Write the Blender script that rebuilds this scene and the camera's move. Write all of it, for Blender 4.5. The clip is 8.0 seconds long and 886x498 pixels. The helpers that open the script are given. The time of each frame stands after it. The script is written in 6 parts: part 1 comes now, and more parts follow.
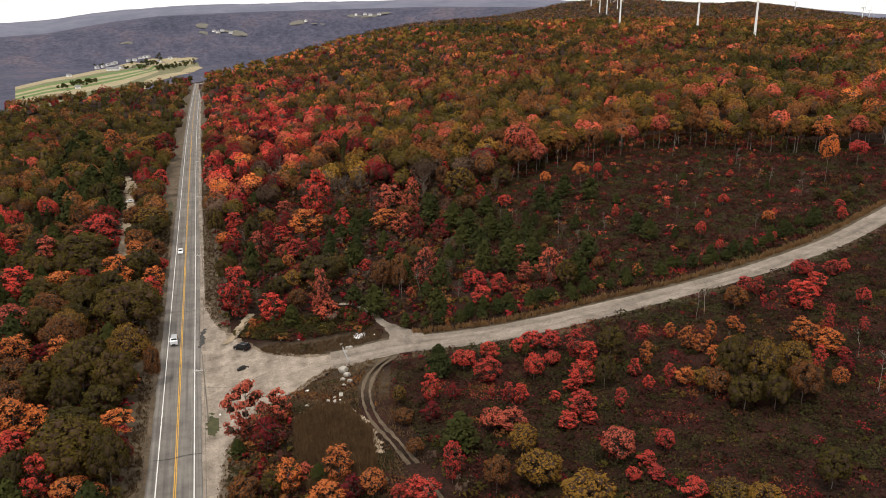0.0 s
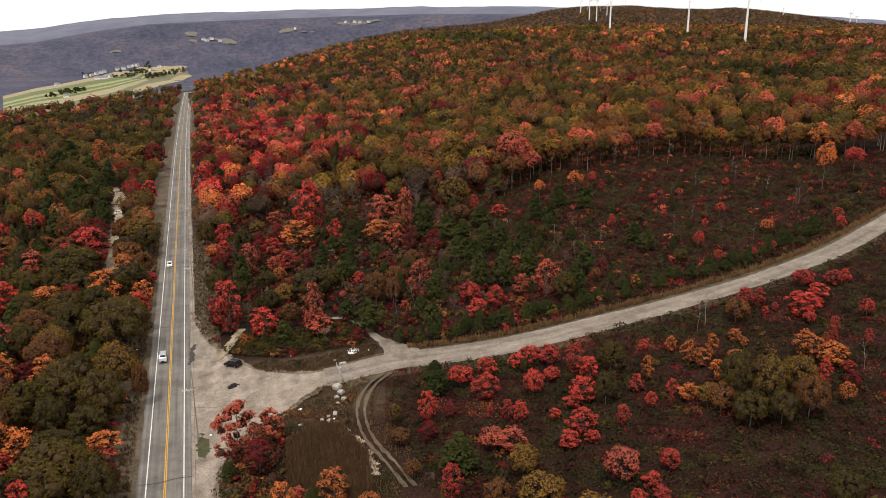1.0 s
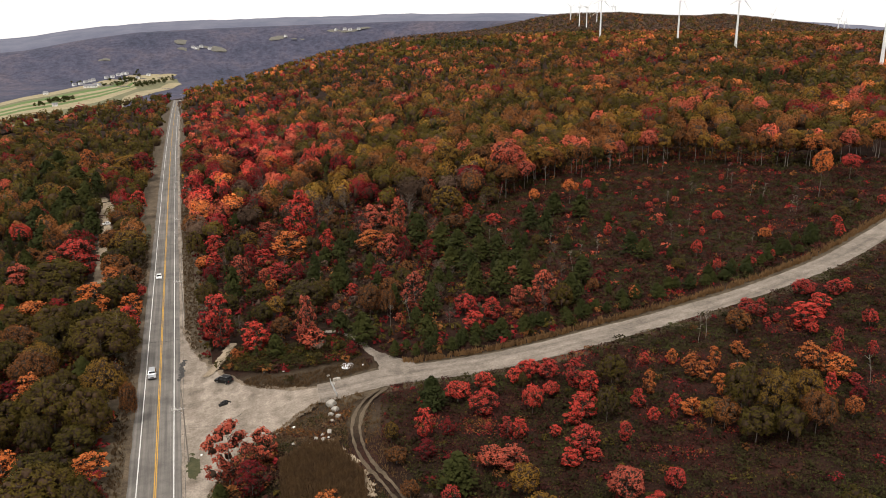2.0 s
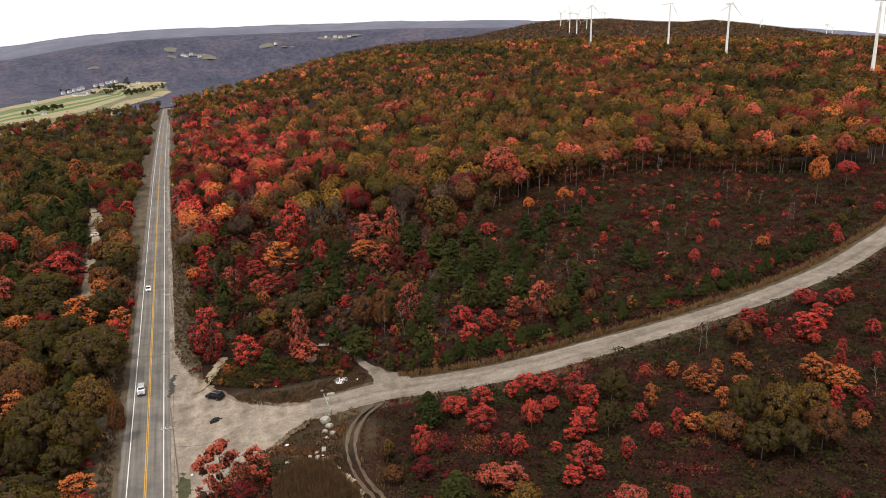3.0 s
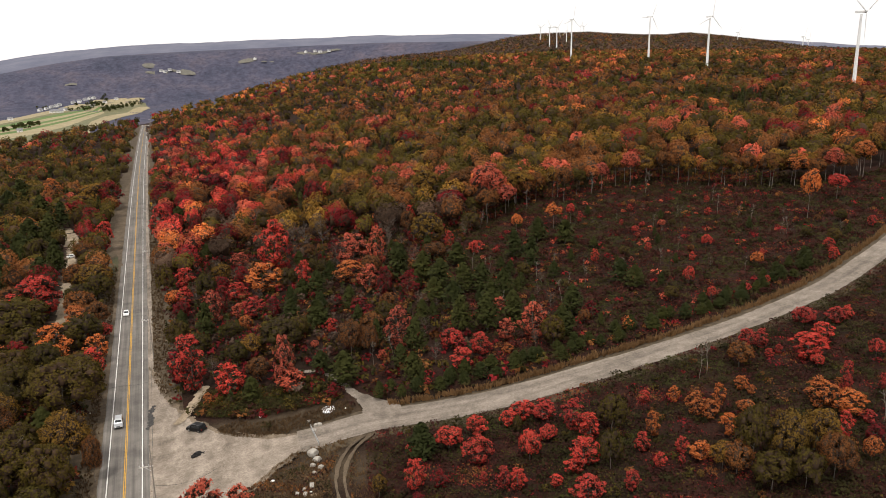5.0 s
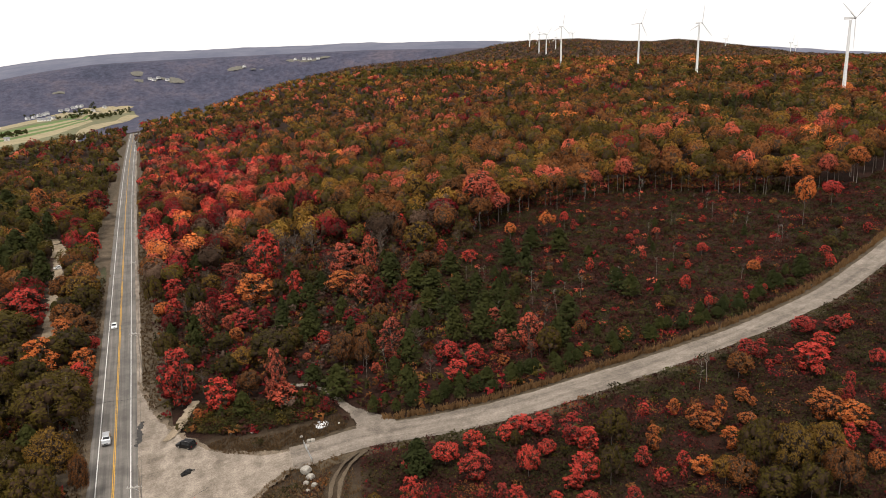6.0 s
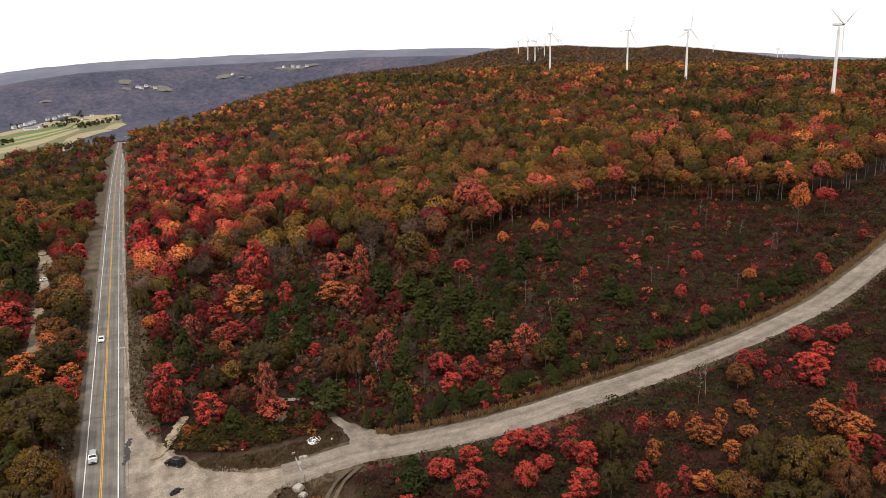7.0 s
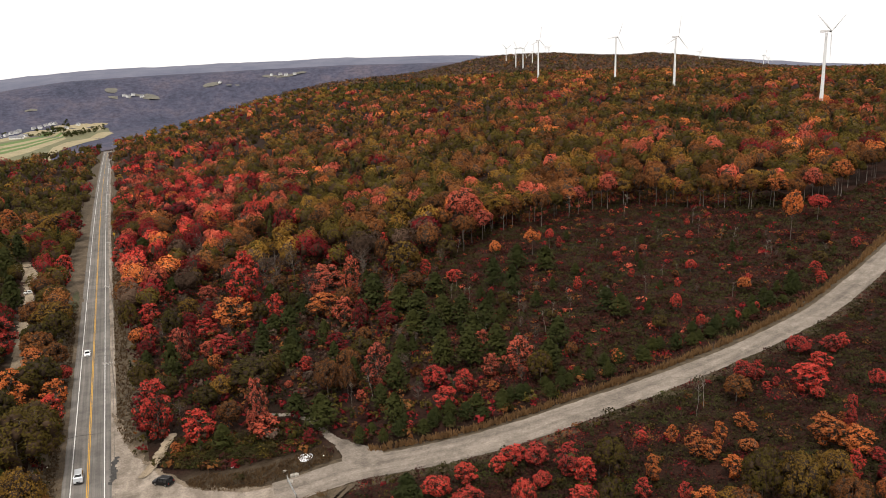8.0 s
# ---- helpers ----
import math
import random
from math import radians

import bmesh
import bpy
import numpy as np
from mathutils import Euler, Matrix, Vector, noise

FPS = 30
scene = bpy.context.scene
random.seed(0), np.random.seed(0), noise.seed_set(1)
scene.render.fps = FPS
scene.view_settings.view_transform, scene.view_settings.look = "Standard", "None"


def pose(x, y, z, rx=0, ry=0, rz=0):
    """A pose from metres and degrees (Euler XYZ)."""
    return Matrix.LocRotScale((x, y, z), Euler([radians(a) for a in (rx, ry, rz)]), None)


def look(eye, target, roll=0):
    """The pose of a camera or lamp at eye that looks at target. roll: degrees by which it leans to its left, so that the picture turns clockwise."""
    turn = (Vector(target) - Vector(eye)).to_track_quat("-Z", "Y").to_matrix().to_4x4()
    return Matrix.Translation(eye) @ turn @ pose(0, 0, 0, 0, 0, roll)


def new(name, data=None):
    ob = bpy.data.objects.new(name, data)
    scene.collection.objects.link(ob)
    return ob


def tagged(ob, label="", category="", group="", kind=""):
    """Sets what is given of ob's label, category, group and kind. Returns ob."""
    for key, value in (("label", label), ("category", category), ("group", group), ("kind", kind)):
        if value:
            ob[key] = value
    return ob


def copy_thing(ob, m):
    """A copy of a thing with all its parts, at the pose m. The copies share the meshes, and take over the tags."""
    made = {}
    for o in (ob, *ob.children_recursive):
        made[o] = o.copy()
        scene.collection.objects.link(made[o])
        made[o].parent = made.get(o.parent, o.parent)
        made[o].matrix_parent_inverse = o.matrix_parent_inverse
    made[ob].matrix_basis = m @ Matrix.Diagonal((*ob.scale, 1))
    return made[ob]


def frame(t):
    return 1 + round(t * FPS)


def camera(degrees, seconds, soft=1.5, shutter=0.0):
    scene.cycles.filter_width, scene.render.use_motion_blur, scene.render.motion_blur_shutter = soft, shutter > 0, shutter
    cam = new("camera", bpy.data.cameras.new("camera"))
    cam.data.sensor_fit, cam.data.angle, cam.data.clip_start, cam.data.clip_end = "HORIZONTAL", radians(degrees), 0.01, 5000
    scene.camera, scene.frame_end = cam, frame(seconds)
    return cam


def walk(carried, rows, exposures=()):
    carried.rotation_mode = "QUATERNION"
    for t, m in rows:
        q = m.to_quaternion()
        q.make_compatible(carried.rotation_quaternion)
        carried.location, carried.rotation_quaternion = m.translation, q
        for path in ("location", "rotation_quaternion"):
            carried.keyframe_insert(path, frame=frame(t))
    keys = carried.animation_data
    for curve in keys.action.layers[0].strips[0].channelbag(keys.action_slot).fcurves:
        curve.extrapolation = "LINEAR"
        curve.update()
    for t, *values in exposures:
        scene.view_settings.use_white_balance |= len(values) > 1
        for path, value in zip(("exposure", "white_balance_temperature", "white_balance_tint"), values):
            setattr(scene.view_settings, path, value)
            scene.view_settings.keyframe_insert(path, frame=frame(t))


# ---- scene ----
cam = camera(58.0, 8.0, 0.9)
PATH = [
    (0.0, look((11.256, -1.000, 87.100), (38.417, 90.692, 57.863), 0.000)),
    (0.5, look((11.433, 1.360, 87.247), (39.162, 93.006, 58.401), -0.116)),
    (1.0, look((11.596, 3.626, 87.370), (39.886, 95.222, 58.913), -0.225)),
    (1.5, look((11.749, 5.805, 87.472), (40.594, 97.348, 59.403), -0.328)),
    (2.0, look((11.891, 7.904, 87.559), (41.290, 99.388, 59.876), -0.425)),
    (2.5, look((12.027, 9.930, 87.633), (41.979, 101.351, 60.337), -0.518)),
    (3.0, look((12.158, 11.890, 87.699), (42.664, 103.242, 60.789), -0.607)),
    (3.5, look((12.285, 13.790, 87.760), (43.350, 105.067, 61.236), -0.693)),
    (4.0, look((12.412, 15.639, 87.822), (44.042, 106.833, 61.684), -0.778)),
    (4.5, look((12.539, 17.442, 87.887), (44.743, 108.545, 62.136), -0.860)),
    (5.0, look((12.669, 19.207, 87.960), (45.459, 110.210, 62.597), -0.943)),
    (5.5, look((12.805, 20.941, 88.044), (46.192, 111.834, 63.071), -1.026)),
    (6.0, look((12.948, 22.650, 88.144), (46.949, 113.423, 63.563), -1.111)),
    (6.5, look((13.100, 24.342, 88.264), (47.732, 114.982, 64.076), -1.197)),
    (7.0, look((13.263, 26.024, 88.407), (48.546, 116.517, 64.615), -1.287)),
    (7.5, look((13.440, 27.702, 88.578), (49.396, 118.034, 65.184), -1.381)),
    (8.0, look((13.632, 29.384, 88.780), (50.285, 119.539, 65.788), -1.479)),
]
walk(cam, PATH)

# ---- light ----
SUN_EL, SUN_AZ = 60, 215
world = bpy.data.worlds.new("sky")
scene.world = world
world.use_nodes = True
wn = world.node_tree.nodes
sky = wn.new("ShaderNodeTexSky")
sky.sky_type, sky.sun_disc = "NISHITA", False
sky.sun_elevation, sky.sun_rotation = radians(SUN_EL), radians(SUN_AZ)
sky.air_density, sky.dust_density, sky.ozone_density = 1.0, 1.0, 1.0
cloud = wn.new("ShaderNodeHueSaturation")
cloud.inputs["Saturation"].default_value = 0.10
cloud.inputs["Value"].default_value = 1.0
world.node_tree.links.new(sky.outputs[0], cloud.inputs["Color"])
overcast = wn.new("ShaderNodeMix")
overcast.data_type = "RGBA"
overcast.inputs[0].default_value = 0.88
overcast.inputs[7].default_value = (6.45, 6.15, 5.95, 1)
world.node_tree.links.new(cloud.outputs[0], overcast.inputs[6])
world.node_tree.links.new(overcast.outputs[2], wn["Background"].inputs["Color"])
wn["Background"].inputs["Strength"].default_value = 0.13
sun = new("sun", bpy.data.lights.new("sun", "SUN"))
sun.data.energy, sun.data.angle, sun.data.color = 1.65, radians(12), (1.0, 0.94, 0.86)
a, b = radians(SUN_AZ), radians(SUN_EL)
sun.matrix_basis = look((0, 0, 0), (-math.sin(a) * math.cos(b), -math.cos(a) * math.cos(b), -math.sin(b)))
scene.view_settings.exposure = 0.50


# ---- materials ----
def shader(name, rough=0.9, metal=0.0, spec=0.3):
    m = bpy.data.materials.new(name)
    m.use_nodes = True
    p = m.node_tree.nodes["Principled BSDF"]
    p.inputs["Roughness"].default_value, p.inputs["Metallic"].default_value = rough, metal
    p.inputs["Specular IOR Level"].default_value = spec
    return m, m.node_tree.nodes, m.node_tree.links, p


def noise_of(n, l, scale, detail=5.0, where="Object", rough=0.6):
    co, tex = n.new("ShaderNodeTexCoord"), n.new("ShaderNodeTexNoise")
    tex.inputs["Scale"].default_value, tex.inputs["Detail"].default_value = scale, detail
    tex.inputs["Roughness"].default_value = rough
    l.new(co.outputs[where], tex.inputs["Vector"])
    return tex.outputs["Fac"]


def ramp(n, l, fac, *stops):
    r = n.new("ShaderNodeValToRGB")
    while len(r.color_ramp.elements) < len(stops):
        r.color_ramp.elements.new(0.5)
    for e, (at, c) in zip(r.color_ramp.elements, stops):
        e.position, e.color = at, (*c, 1)
    l.new(fac, r.inputs[0])
    return r.outputs[0]


def blend(n, l, fac, one, two, how="MIX"):
    m = n.new("ShaderNodeMix")
    m.data_type, m.blend_type = "RGBA", how
    for value, s in ((fac, m.inputs[0]), (one, m.inputs[6]), (two, m.inputs[7])):
        if isinstance(value, (int, float)):
            s.default_value = value
        elif isinstance(value, tuple):
            s.default_value = (*value, 1)
        else:
            l.new(value, s)
    return m.outputs[2]


def bump(n, l, p, height, strength=0.5, distance=0.1):
    b = n.new("ShaderNodeBump")
    b.inputs["Strength"].default_value, b.inputs["Distance"].default_value = strength, distance
    l.new(height, b.inputs["Height"])
    l.new(b.outputs[0], p.inputs["Normal"])


def grainy(name, one, two, scale=3.0, fine=30.0, rough=0.9, relief=0.03, metal=0.0, spec=0.3):
    """A surface with two scales of variation."""
    m, n, l, p = shader(name, rough, metal, spec)
    big = ramp(n, l, noise_of(n, l, scale), (0.3, one), (0.7, two))
    small = noise_of(n, l, fine, 3)
    tone = ramp(n, l, small, (0.25, (0.72, 0.72, 0.72)), (0.75, (1.25, 1.25, 1.25)))
    l.new(blend(n, l, 1.0, big, tone, "MULTIPLY"), p.inputs["Base Color"])
    bump(n, l, p, small, 0.6, relief)
    return m


def leafy(name, dark, mid, light, shine=0.25):
    """Leaves: each clump has its own tone, larger branches drift in hue, light passes through."""
    m, n, l, p = shader(name, 0.75, 0, 0.06)
    dark, light = (tuple(0.30 * a + 0.70 * b for a, b in zip(end, mid)) for end in (dark, light))
    geo, info = n.new("ShaderNodeNewGeometry"), n.new("ShaderNodeObjectInfo")
    own = ramp(n, l, geo.outputs["Random Per Island"], (0.0, dark), (0.45, mid), (1.0, light))
    drift = ramp(n, l, noise_of(n, l, 0.35, 2), (0.3, (0.82, 0.82, 0.86)), (0.7, (1.14, 1.12, 1.05)))
    fine = ramp(n, l, noise_of(n, l, 1.7, 3, rough=0.7), (0.32, (0.84, 0.83, 0.83)), (0.68, (1.14, 1.14, 1.14)))
    own = blend(n, l, 1.0, own, fine, "MULTIPLY")
    tree = ramp(n, l, info.outputs["Random"], (0.0, (0.75, 0.8, 0.85)), (1.0, (1.2, 1.12, 1.0)))
    c = blend(n, l, 1.0, blend(n, l, 1.0, own, drift, "MULTIPLY"), tree, "MULTIPLY")
    tone, more = n.new("ShaderNodeAttribute"), n.new("ShaderNodeMath")
    tone.attribute_name = "tone"
    more.inputs[1].default_value = 1.0
    l.new(tone.outputs["Fac"], more.inputs[0])
    c = blend(n, l, 1.0, c, more.outputs[0], "MULTIPLY")
    l.new(c, p.inputs["Base Color"])
    t, mix = n.new("ShaderNodeBsdfTranslucent"), n.new("ShaderNodeMixShader")
    l.new(c, t.inputs["Color"])
    mix.inputs[0].default_value = shine
    l.new(p.outputs[0], mix.inputs[1])
    l.new(t.outputs[0], mix.inputs[2])
    l.new(mix.outputs[0], n["Material Output"].inputs["Surface"])
    return m


LEAF = {
    "red": leafy("red_leaves", (0.26, 0.025, 0.021), (0.55, 0.062, 0.050), (0.74, 0.18, 0.13)),
    "salmon": leafy("salmon_leaves", (0.24, 0.042, 0.030), (0.48, 0.105, 0.068), (0.64, 0.21, 0.135)),
    "crimson": leafy("crimson_leaves", (0.08, 0.010, 0.012), (0.19, 0.018, 0.022), (0.29, 0.036, 0.038)),
    "orange": leafy("orange_leaves", (0.28, 0.068, 0.019), (0.56, 0.165, 0.050), (0.74, 0.32, 0.12)),
    "gold": leafy("gold_leaves", (0.10, 0.058, 0.013), (0.20, 0.115, 0.024), (0.34, 0.20, 0.048)),
    "olive": leafy("olive_leaves", (0.034, 0.028, 0.007), (0.080, 0.062, 0.014), (0.14, 0.108, 0.026)),
    "brown": leafy("brown_leaves", (0.08, 0.034, 0.013), (0.185, 0.077, 0.027), (0.29, 0.13, 0.05)),
    "pine": leafy("pine_needles", (0.020, 0.023, 0.008), (0.040, 0.045, 0.013), (0.068, 0.074, 0.022), 0.15),
    "bushes": leafy("huckleberry_leaves", (0.028, 0.012, 0.010), (0.052, 0.019, 0.016), (0.088, 0.034, 0.026)),
    "scrub": leafy("scrub_leaves", (0.021, 0.019, 0.008), (0.040, 0.035, 0.014), (0.070, 0.056, 0.023)),
    "twig": leafy("bare_twigs", (0.05, 0.033, 0.025), (0.095, 0.062, 0.047), (0.14, 0.098, 0.075)),
    # crown insides: shade between leaf clumps put into a dark brown
    "inner": leafy("shaded_branchwork", (0.03, 0.019, 0.013), (0.055, 0.036, 0.025), (0.08, 0.056, 0.04), 0.05),
    "straw": leafy("dry_grass_blades", (0.10, 0.058, 0.029), (0.165, 0.10, 0.05), (0.25, 0.165, 0.088)),
    "reed": leafy("reed_blades", (0.045, 0.032, 0.018), (0.095, 0.062, 0.036), (0.16, 0.11, 0.062)),
}
BARK = grainy("grey_bark", (0.10, 0.082, 0.07), (0.19, 0.165, 0.14), 2, 14, 0.95, 0.03)
PALE_BARK = grainy("pale_bark", (0.15, 0.13, 0.11), (0.28, 0.25, 0.215), 2, 14, 0.9, 0.03)
BLEACHED = grainy("bleached_wood", (0.42, 0.39, 0.35), (0.58, 0.55, 0.50), 2, 14)
WOOD = grainy("weathered_pole_wood", (0.20, 0.17, 0.14), (0.33, 0.29, 0.25), 1.5, 20)
ROCK = grainy("pale_boulder_stone", (0.26, 0.235, 0.20), (0.42, 0.39, 0.34), 0.8, 6, 0.95, 0.08)
STEEL = grainy("galvanised_steel", (0.42, 0.42, 0.41), (0.58, 0.58, 0.57), 2, 20, 0.45, 0.002, 0.8, 0.5)
WHITE_STEEL = grainy("white_tower_paint", (0.74, 0.74, 0.73), (0.82, 0.82, 0.81), 0.2, 3, 0.45, 0.002)
CHARRED = grainy("charred_debris", (0.008, 0.008, 0.009), (0.03, 0.028, 0.026), 2, 12, 0.85, 0.05)
GLASS = grainy("dark_car_glass", (0.012, 0.014, 0.016), (0.02, 0.022, 0.025), 1, 5, 0.08, 0.0005, 0, 0.6)
RUBBER = grainy("tyre_rubber", (0.014, 0.014, 0.014), (0.028, 0.027, 0.026), 4, 40, 0.85, 0.003)
ALLOY = grainy("wheel_alloy", (0.40, 0.40, 0.41), (0.55, 0.55, 0.56), 4, 40, 0.3, 0.001, 0.9)
LAMP = grainy("lamp_lens", (0.65, 0.65, 0.63), (0.78, 0.78, 0.76), 5, 40, 0.15, 0.001, 0, 0.6)
TAIL = grainy("red_lamp_lens", (0.25, 0.012, 0.012), (0.38, 0.02, 0.02), 5, 40, 0.2, 0.001, 0, 0.6)
YELLOW = grainy("yellow_road_paint", (0.46, 0.25, 0.035), (0.62, 0.36, 0.06), 0.5, 12, 0.8, 0.002)
WHITE = grainy("white_road_paint", (0.55, 0.54, 0.51), (0.74, 0.73, 0.70), 0.5, 12, 0.8, 0.002)
SIGN = grainy("yellow_sign_face", (0.62, 0.34, 0.02), (0.72, 0.42, 0.03), 1, 20, 0.4, 0.001)
BLACK = grainy("black_sign_ink", (0.01, 0.01, 0.01), (0.02, 0.02, 0.02), 1, 20, 0.5, 0.001)
CABLE = grainy("cable_sheath", (0.02, 0.02, 0.02), (0.04, 0.04, 0.04), 1, 10, 0.6, 0.001)
SIDING = grainy("white_house_siding", (0.70, 0.69, 0.66), (0.82, 0.81, 0.79), 0.3, 4, 0.8, 0.01)
ROOFING = grainy("grey_shingles", (0.14, 0.14, 0.15), (0.28, 0.28, 0.29), 0.3, 4, 0.9, 0.02)
PANE = grainy("house_window_glass", (0.02, 0.025, 0.03), (0.04, 0.045, 0.05), 1, 4, 0.1, 0.001, 0, 0.6)
PAINT = {
    "black": grainy("black_car_paint", (0.005, 0.005, 0.006), (0.009, 0.009, 0.010), 1, 30, 0.42, 0.0005, 0, 0.25),
    "white": grainy("white_car_paint", (0.72, 0.72, 0.71), (0.80, 0.80, 0.79), 1, 30, 0.25, 0.0005, 0, 0.6),
    "silver": grainy("silver_car_paint", (0.40, 0.41, 0.42), (0.50, 0.51, 0.52), 1, 30, 0.28, 0.0005, 0.6, 0.6),
}


def land_material():
    """Leaf litter and low growth near by, with dry verges; late-autumn woods across the valley, with blue haze put into
    their colour.
    """
    m, n, l, p = shader("leaf_litter_far_haze", 0.97, 0, 0.1)
    mask = n.new("ShaderNodeVertexColor")
    mask.layer_name = "cover"
    split = n.new("ShaderNodeSeparateColor")
    l.new(mask.outputs[0], split.inputs[0])
    litter = ramp(n, l, noise_of(n, l, 0.09, 6), (0.3, (0.016, 0.013, 0.008)), (0.5, (0.028, 0.015, 0.011)), (0.72, (0.044, 0.020, 0.015)))
    speck = ramp(n, l, noise_of(n, l, 1.6, 6, rough=0.75), (0.3, (0.2475, 0.2475, 0.2475)), (0.7, (1.6, 1.5, 1.4)))
    near = blend(n, l, 1.0, litter, speck, "MULTIPLY")
    dry = ramp(n, l, noise_of(n, l, 0.5, 8, rough=0.75), (0.3, (0.0385, 0.0275, 0.0165)), (0.55, (0.0715, 0.05225, 0.033)), (0.75, (0.132, 0.1045, 0.0715)))
    near = blend(n, l, split.outputs[0], near, dry)
    sand = ramp(n, l, noise_of(n, l, 0.6, 8, rough=0.75), (0.3, (0.11, 0.0825, 0.055)), (0.7, (0.264, 0.22, 0.165)))
    near = blend(n, l, split.outputs[2], near, sand)
    # far woods: bluish base colour stands in for distance haze
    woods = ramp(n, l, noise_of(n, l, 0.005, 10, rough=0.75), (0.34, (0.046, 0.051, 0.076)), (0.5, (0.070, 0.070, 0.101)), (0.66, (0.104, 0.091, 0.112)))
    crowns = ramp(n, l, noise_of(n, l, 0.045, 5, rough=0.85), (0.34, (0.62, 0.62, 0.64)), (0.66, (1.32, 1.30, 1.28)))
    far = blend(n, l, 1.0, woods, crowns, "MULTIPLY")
    # back ridge: a paler blue still, thicker haze painted on
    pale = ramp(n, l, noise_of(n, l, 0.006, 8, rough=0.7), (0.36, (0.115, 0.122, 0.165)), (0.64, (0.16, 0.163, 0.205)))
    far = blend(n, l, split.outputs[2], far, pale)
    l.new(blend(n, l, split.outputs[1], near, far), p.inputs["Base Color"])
    bump(n, l, p, noise_of(n, l, 1.3, 6, rough=0.75), 0.8, 0.4)
    return m


def asphalt_material():
    m, n, l, p = shader("worn_asphalt", 0.85, 0, 0.3)
    co, sep = n.new("ShaderNodeTexCoord"), n.new("ShaderNodeSeparateXYZ")
    l.new(co.outputs["UV"], sep.inputs[0])
    wheel = n.new("ShaderNodeMath")
    wheel.operation = "PINGPONG"
    wheel.inputs[1].default_value = 0.9
    l.new(sep.outputs[0], wheel.inputs[0])
    lanes = ramp(n, l, wheel.outputs[0], (0.1, (0.90, 0.90, 0.90)), (0.75, (1.08, 1.08, 1.07)))
    stretch = n.new("ShaderNodeMapping")
    stretch.inputs["Scale"].default_value = (1.2, 0.02, 1)
    l.new(co.outputs["UV"], stretch.inputs[0])
    streak = n.new("ShaderNodeTexNoise")
    streak.inputs["Scale"].default_value, streak.inputs["Detail"].default_value = 1.5, 6
    l.new(stretch.outputs[0], streak.inputs["Vector"])
    base = ramp(n, l, streak.outputs["Fac"], (0.3, (0.110, 0.099, 0.089)), (0.7, (0.185, 0.168, 0.151)))
    patch = ramp(n, l, noise_of(n, l, 0.12, 7, rough=0.7), (0.35, (0.7, 0.7, 0.7)), (0.6, (1.15, 1.15, 1.14)))
    grit = ramp(n, l, noise_of(n, l, 9, 4), (0.3, (0.85, 0.85, 0.85)), (0.7, (1.15, 1.15, 1.15)))
    c = blend(n, l, 1.0, blend(n, l, 1.0, blend(n, l, 1.0, base, lanes, "MULTIPLY"), patch, "MULTIPLY"), grit, "MULTIPLY")
    l.new(c, p.inputs["Base Color"])
    bump(n, l, p, noise_of(n, l, 20, 3), 0.5, 0.01)
    return m


def gravel_material(name="pale_gravel", low=(0.145, 0.120, 0.096), high=(0.325, 0.280, 0.234)):
    m, n, l, p = shader(name, 0.95, 0, 0.2)
    co, stretch = n.new("ShaderNodeTexCoord"), n.new("ShaderNodeMapping")
    stretch.inputs["Scale"].default_value = (0.30, 0.13, 1)
    l.new(co.outputs["UV"], stretch.inputs[0])
    rut = n.new("ShaderNodeTexNoise")
    rut.inputs["Scale"].default_value, rut.inputs["Detail"].default_value = 1.0, 6
    l.new(stretch.outputs[0], rut.inputs["Vector"])
    base = ramp(n, l, rut.outputs["Fac"], (0.2, low), (0.62, high))
    stain = ramp(n, l, noise_of(n, l, 0.22, 9, rough=0.8), (0.32, (0.58, 0.56, 0.53)), (0.58, (1.12, 1.10, 1.08)))
    grit = ramp(n, l, noise_of(n, l, 2.4, 8, rough=0.85), (0.34, (0.60, 0.59, 0.58)), (0.66, (1.34, 1.33, 1.32)))
    l.new(blend(n, l, 1.0, blend(n, l, 1.0, base, stain, "MULTIPLY"), grit, "MULTIPLY"), p.inputs["Base Color"])
    bump(n, l, p, noise_of(n, l, 6, 5), 0.6, 0.05)
    return m


LAND, ASPHALT, GRAVEL = land_material(), asphalt_material(), gravel_material()
HILL_GRAVEL = gravel_material("packed_gravel", (0.106, 0.09, 0.075), (0.252, 0.219, 0.186))
FRINGE = gravel_material("trodden_dirt", (0.075, 0.058, 0.040), (0.20, 0.16, 0.118))
DIRT = gravel_material("tan_dirt", (0.056, 0.042, 0.028), (0.125, 0.096, 0.066))
SAND = gravel_material("pale_sand", (0.20, 0.155, 0.105), (0.34, 0.28, 0.205))


ASPHALT_DARK = grainy("dark_tar", (0.035, 0.032, 0.03), (0.07, 0.065, 0.06), 1.2, 12, 0.85, 0.01)
VERGE = grainy("dry_verge_grass", (0.042, 0.03, 0.018), (0.115, 0.085, 0.052), 0.7, 7, 0.97, 0.08)
TURF = grainy("short_turf", (0.035, 0.042, 0.016), (0.085, 0.075, 0.036), 0.8, 9, 0.95, 0.05)


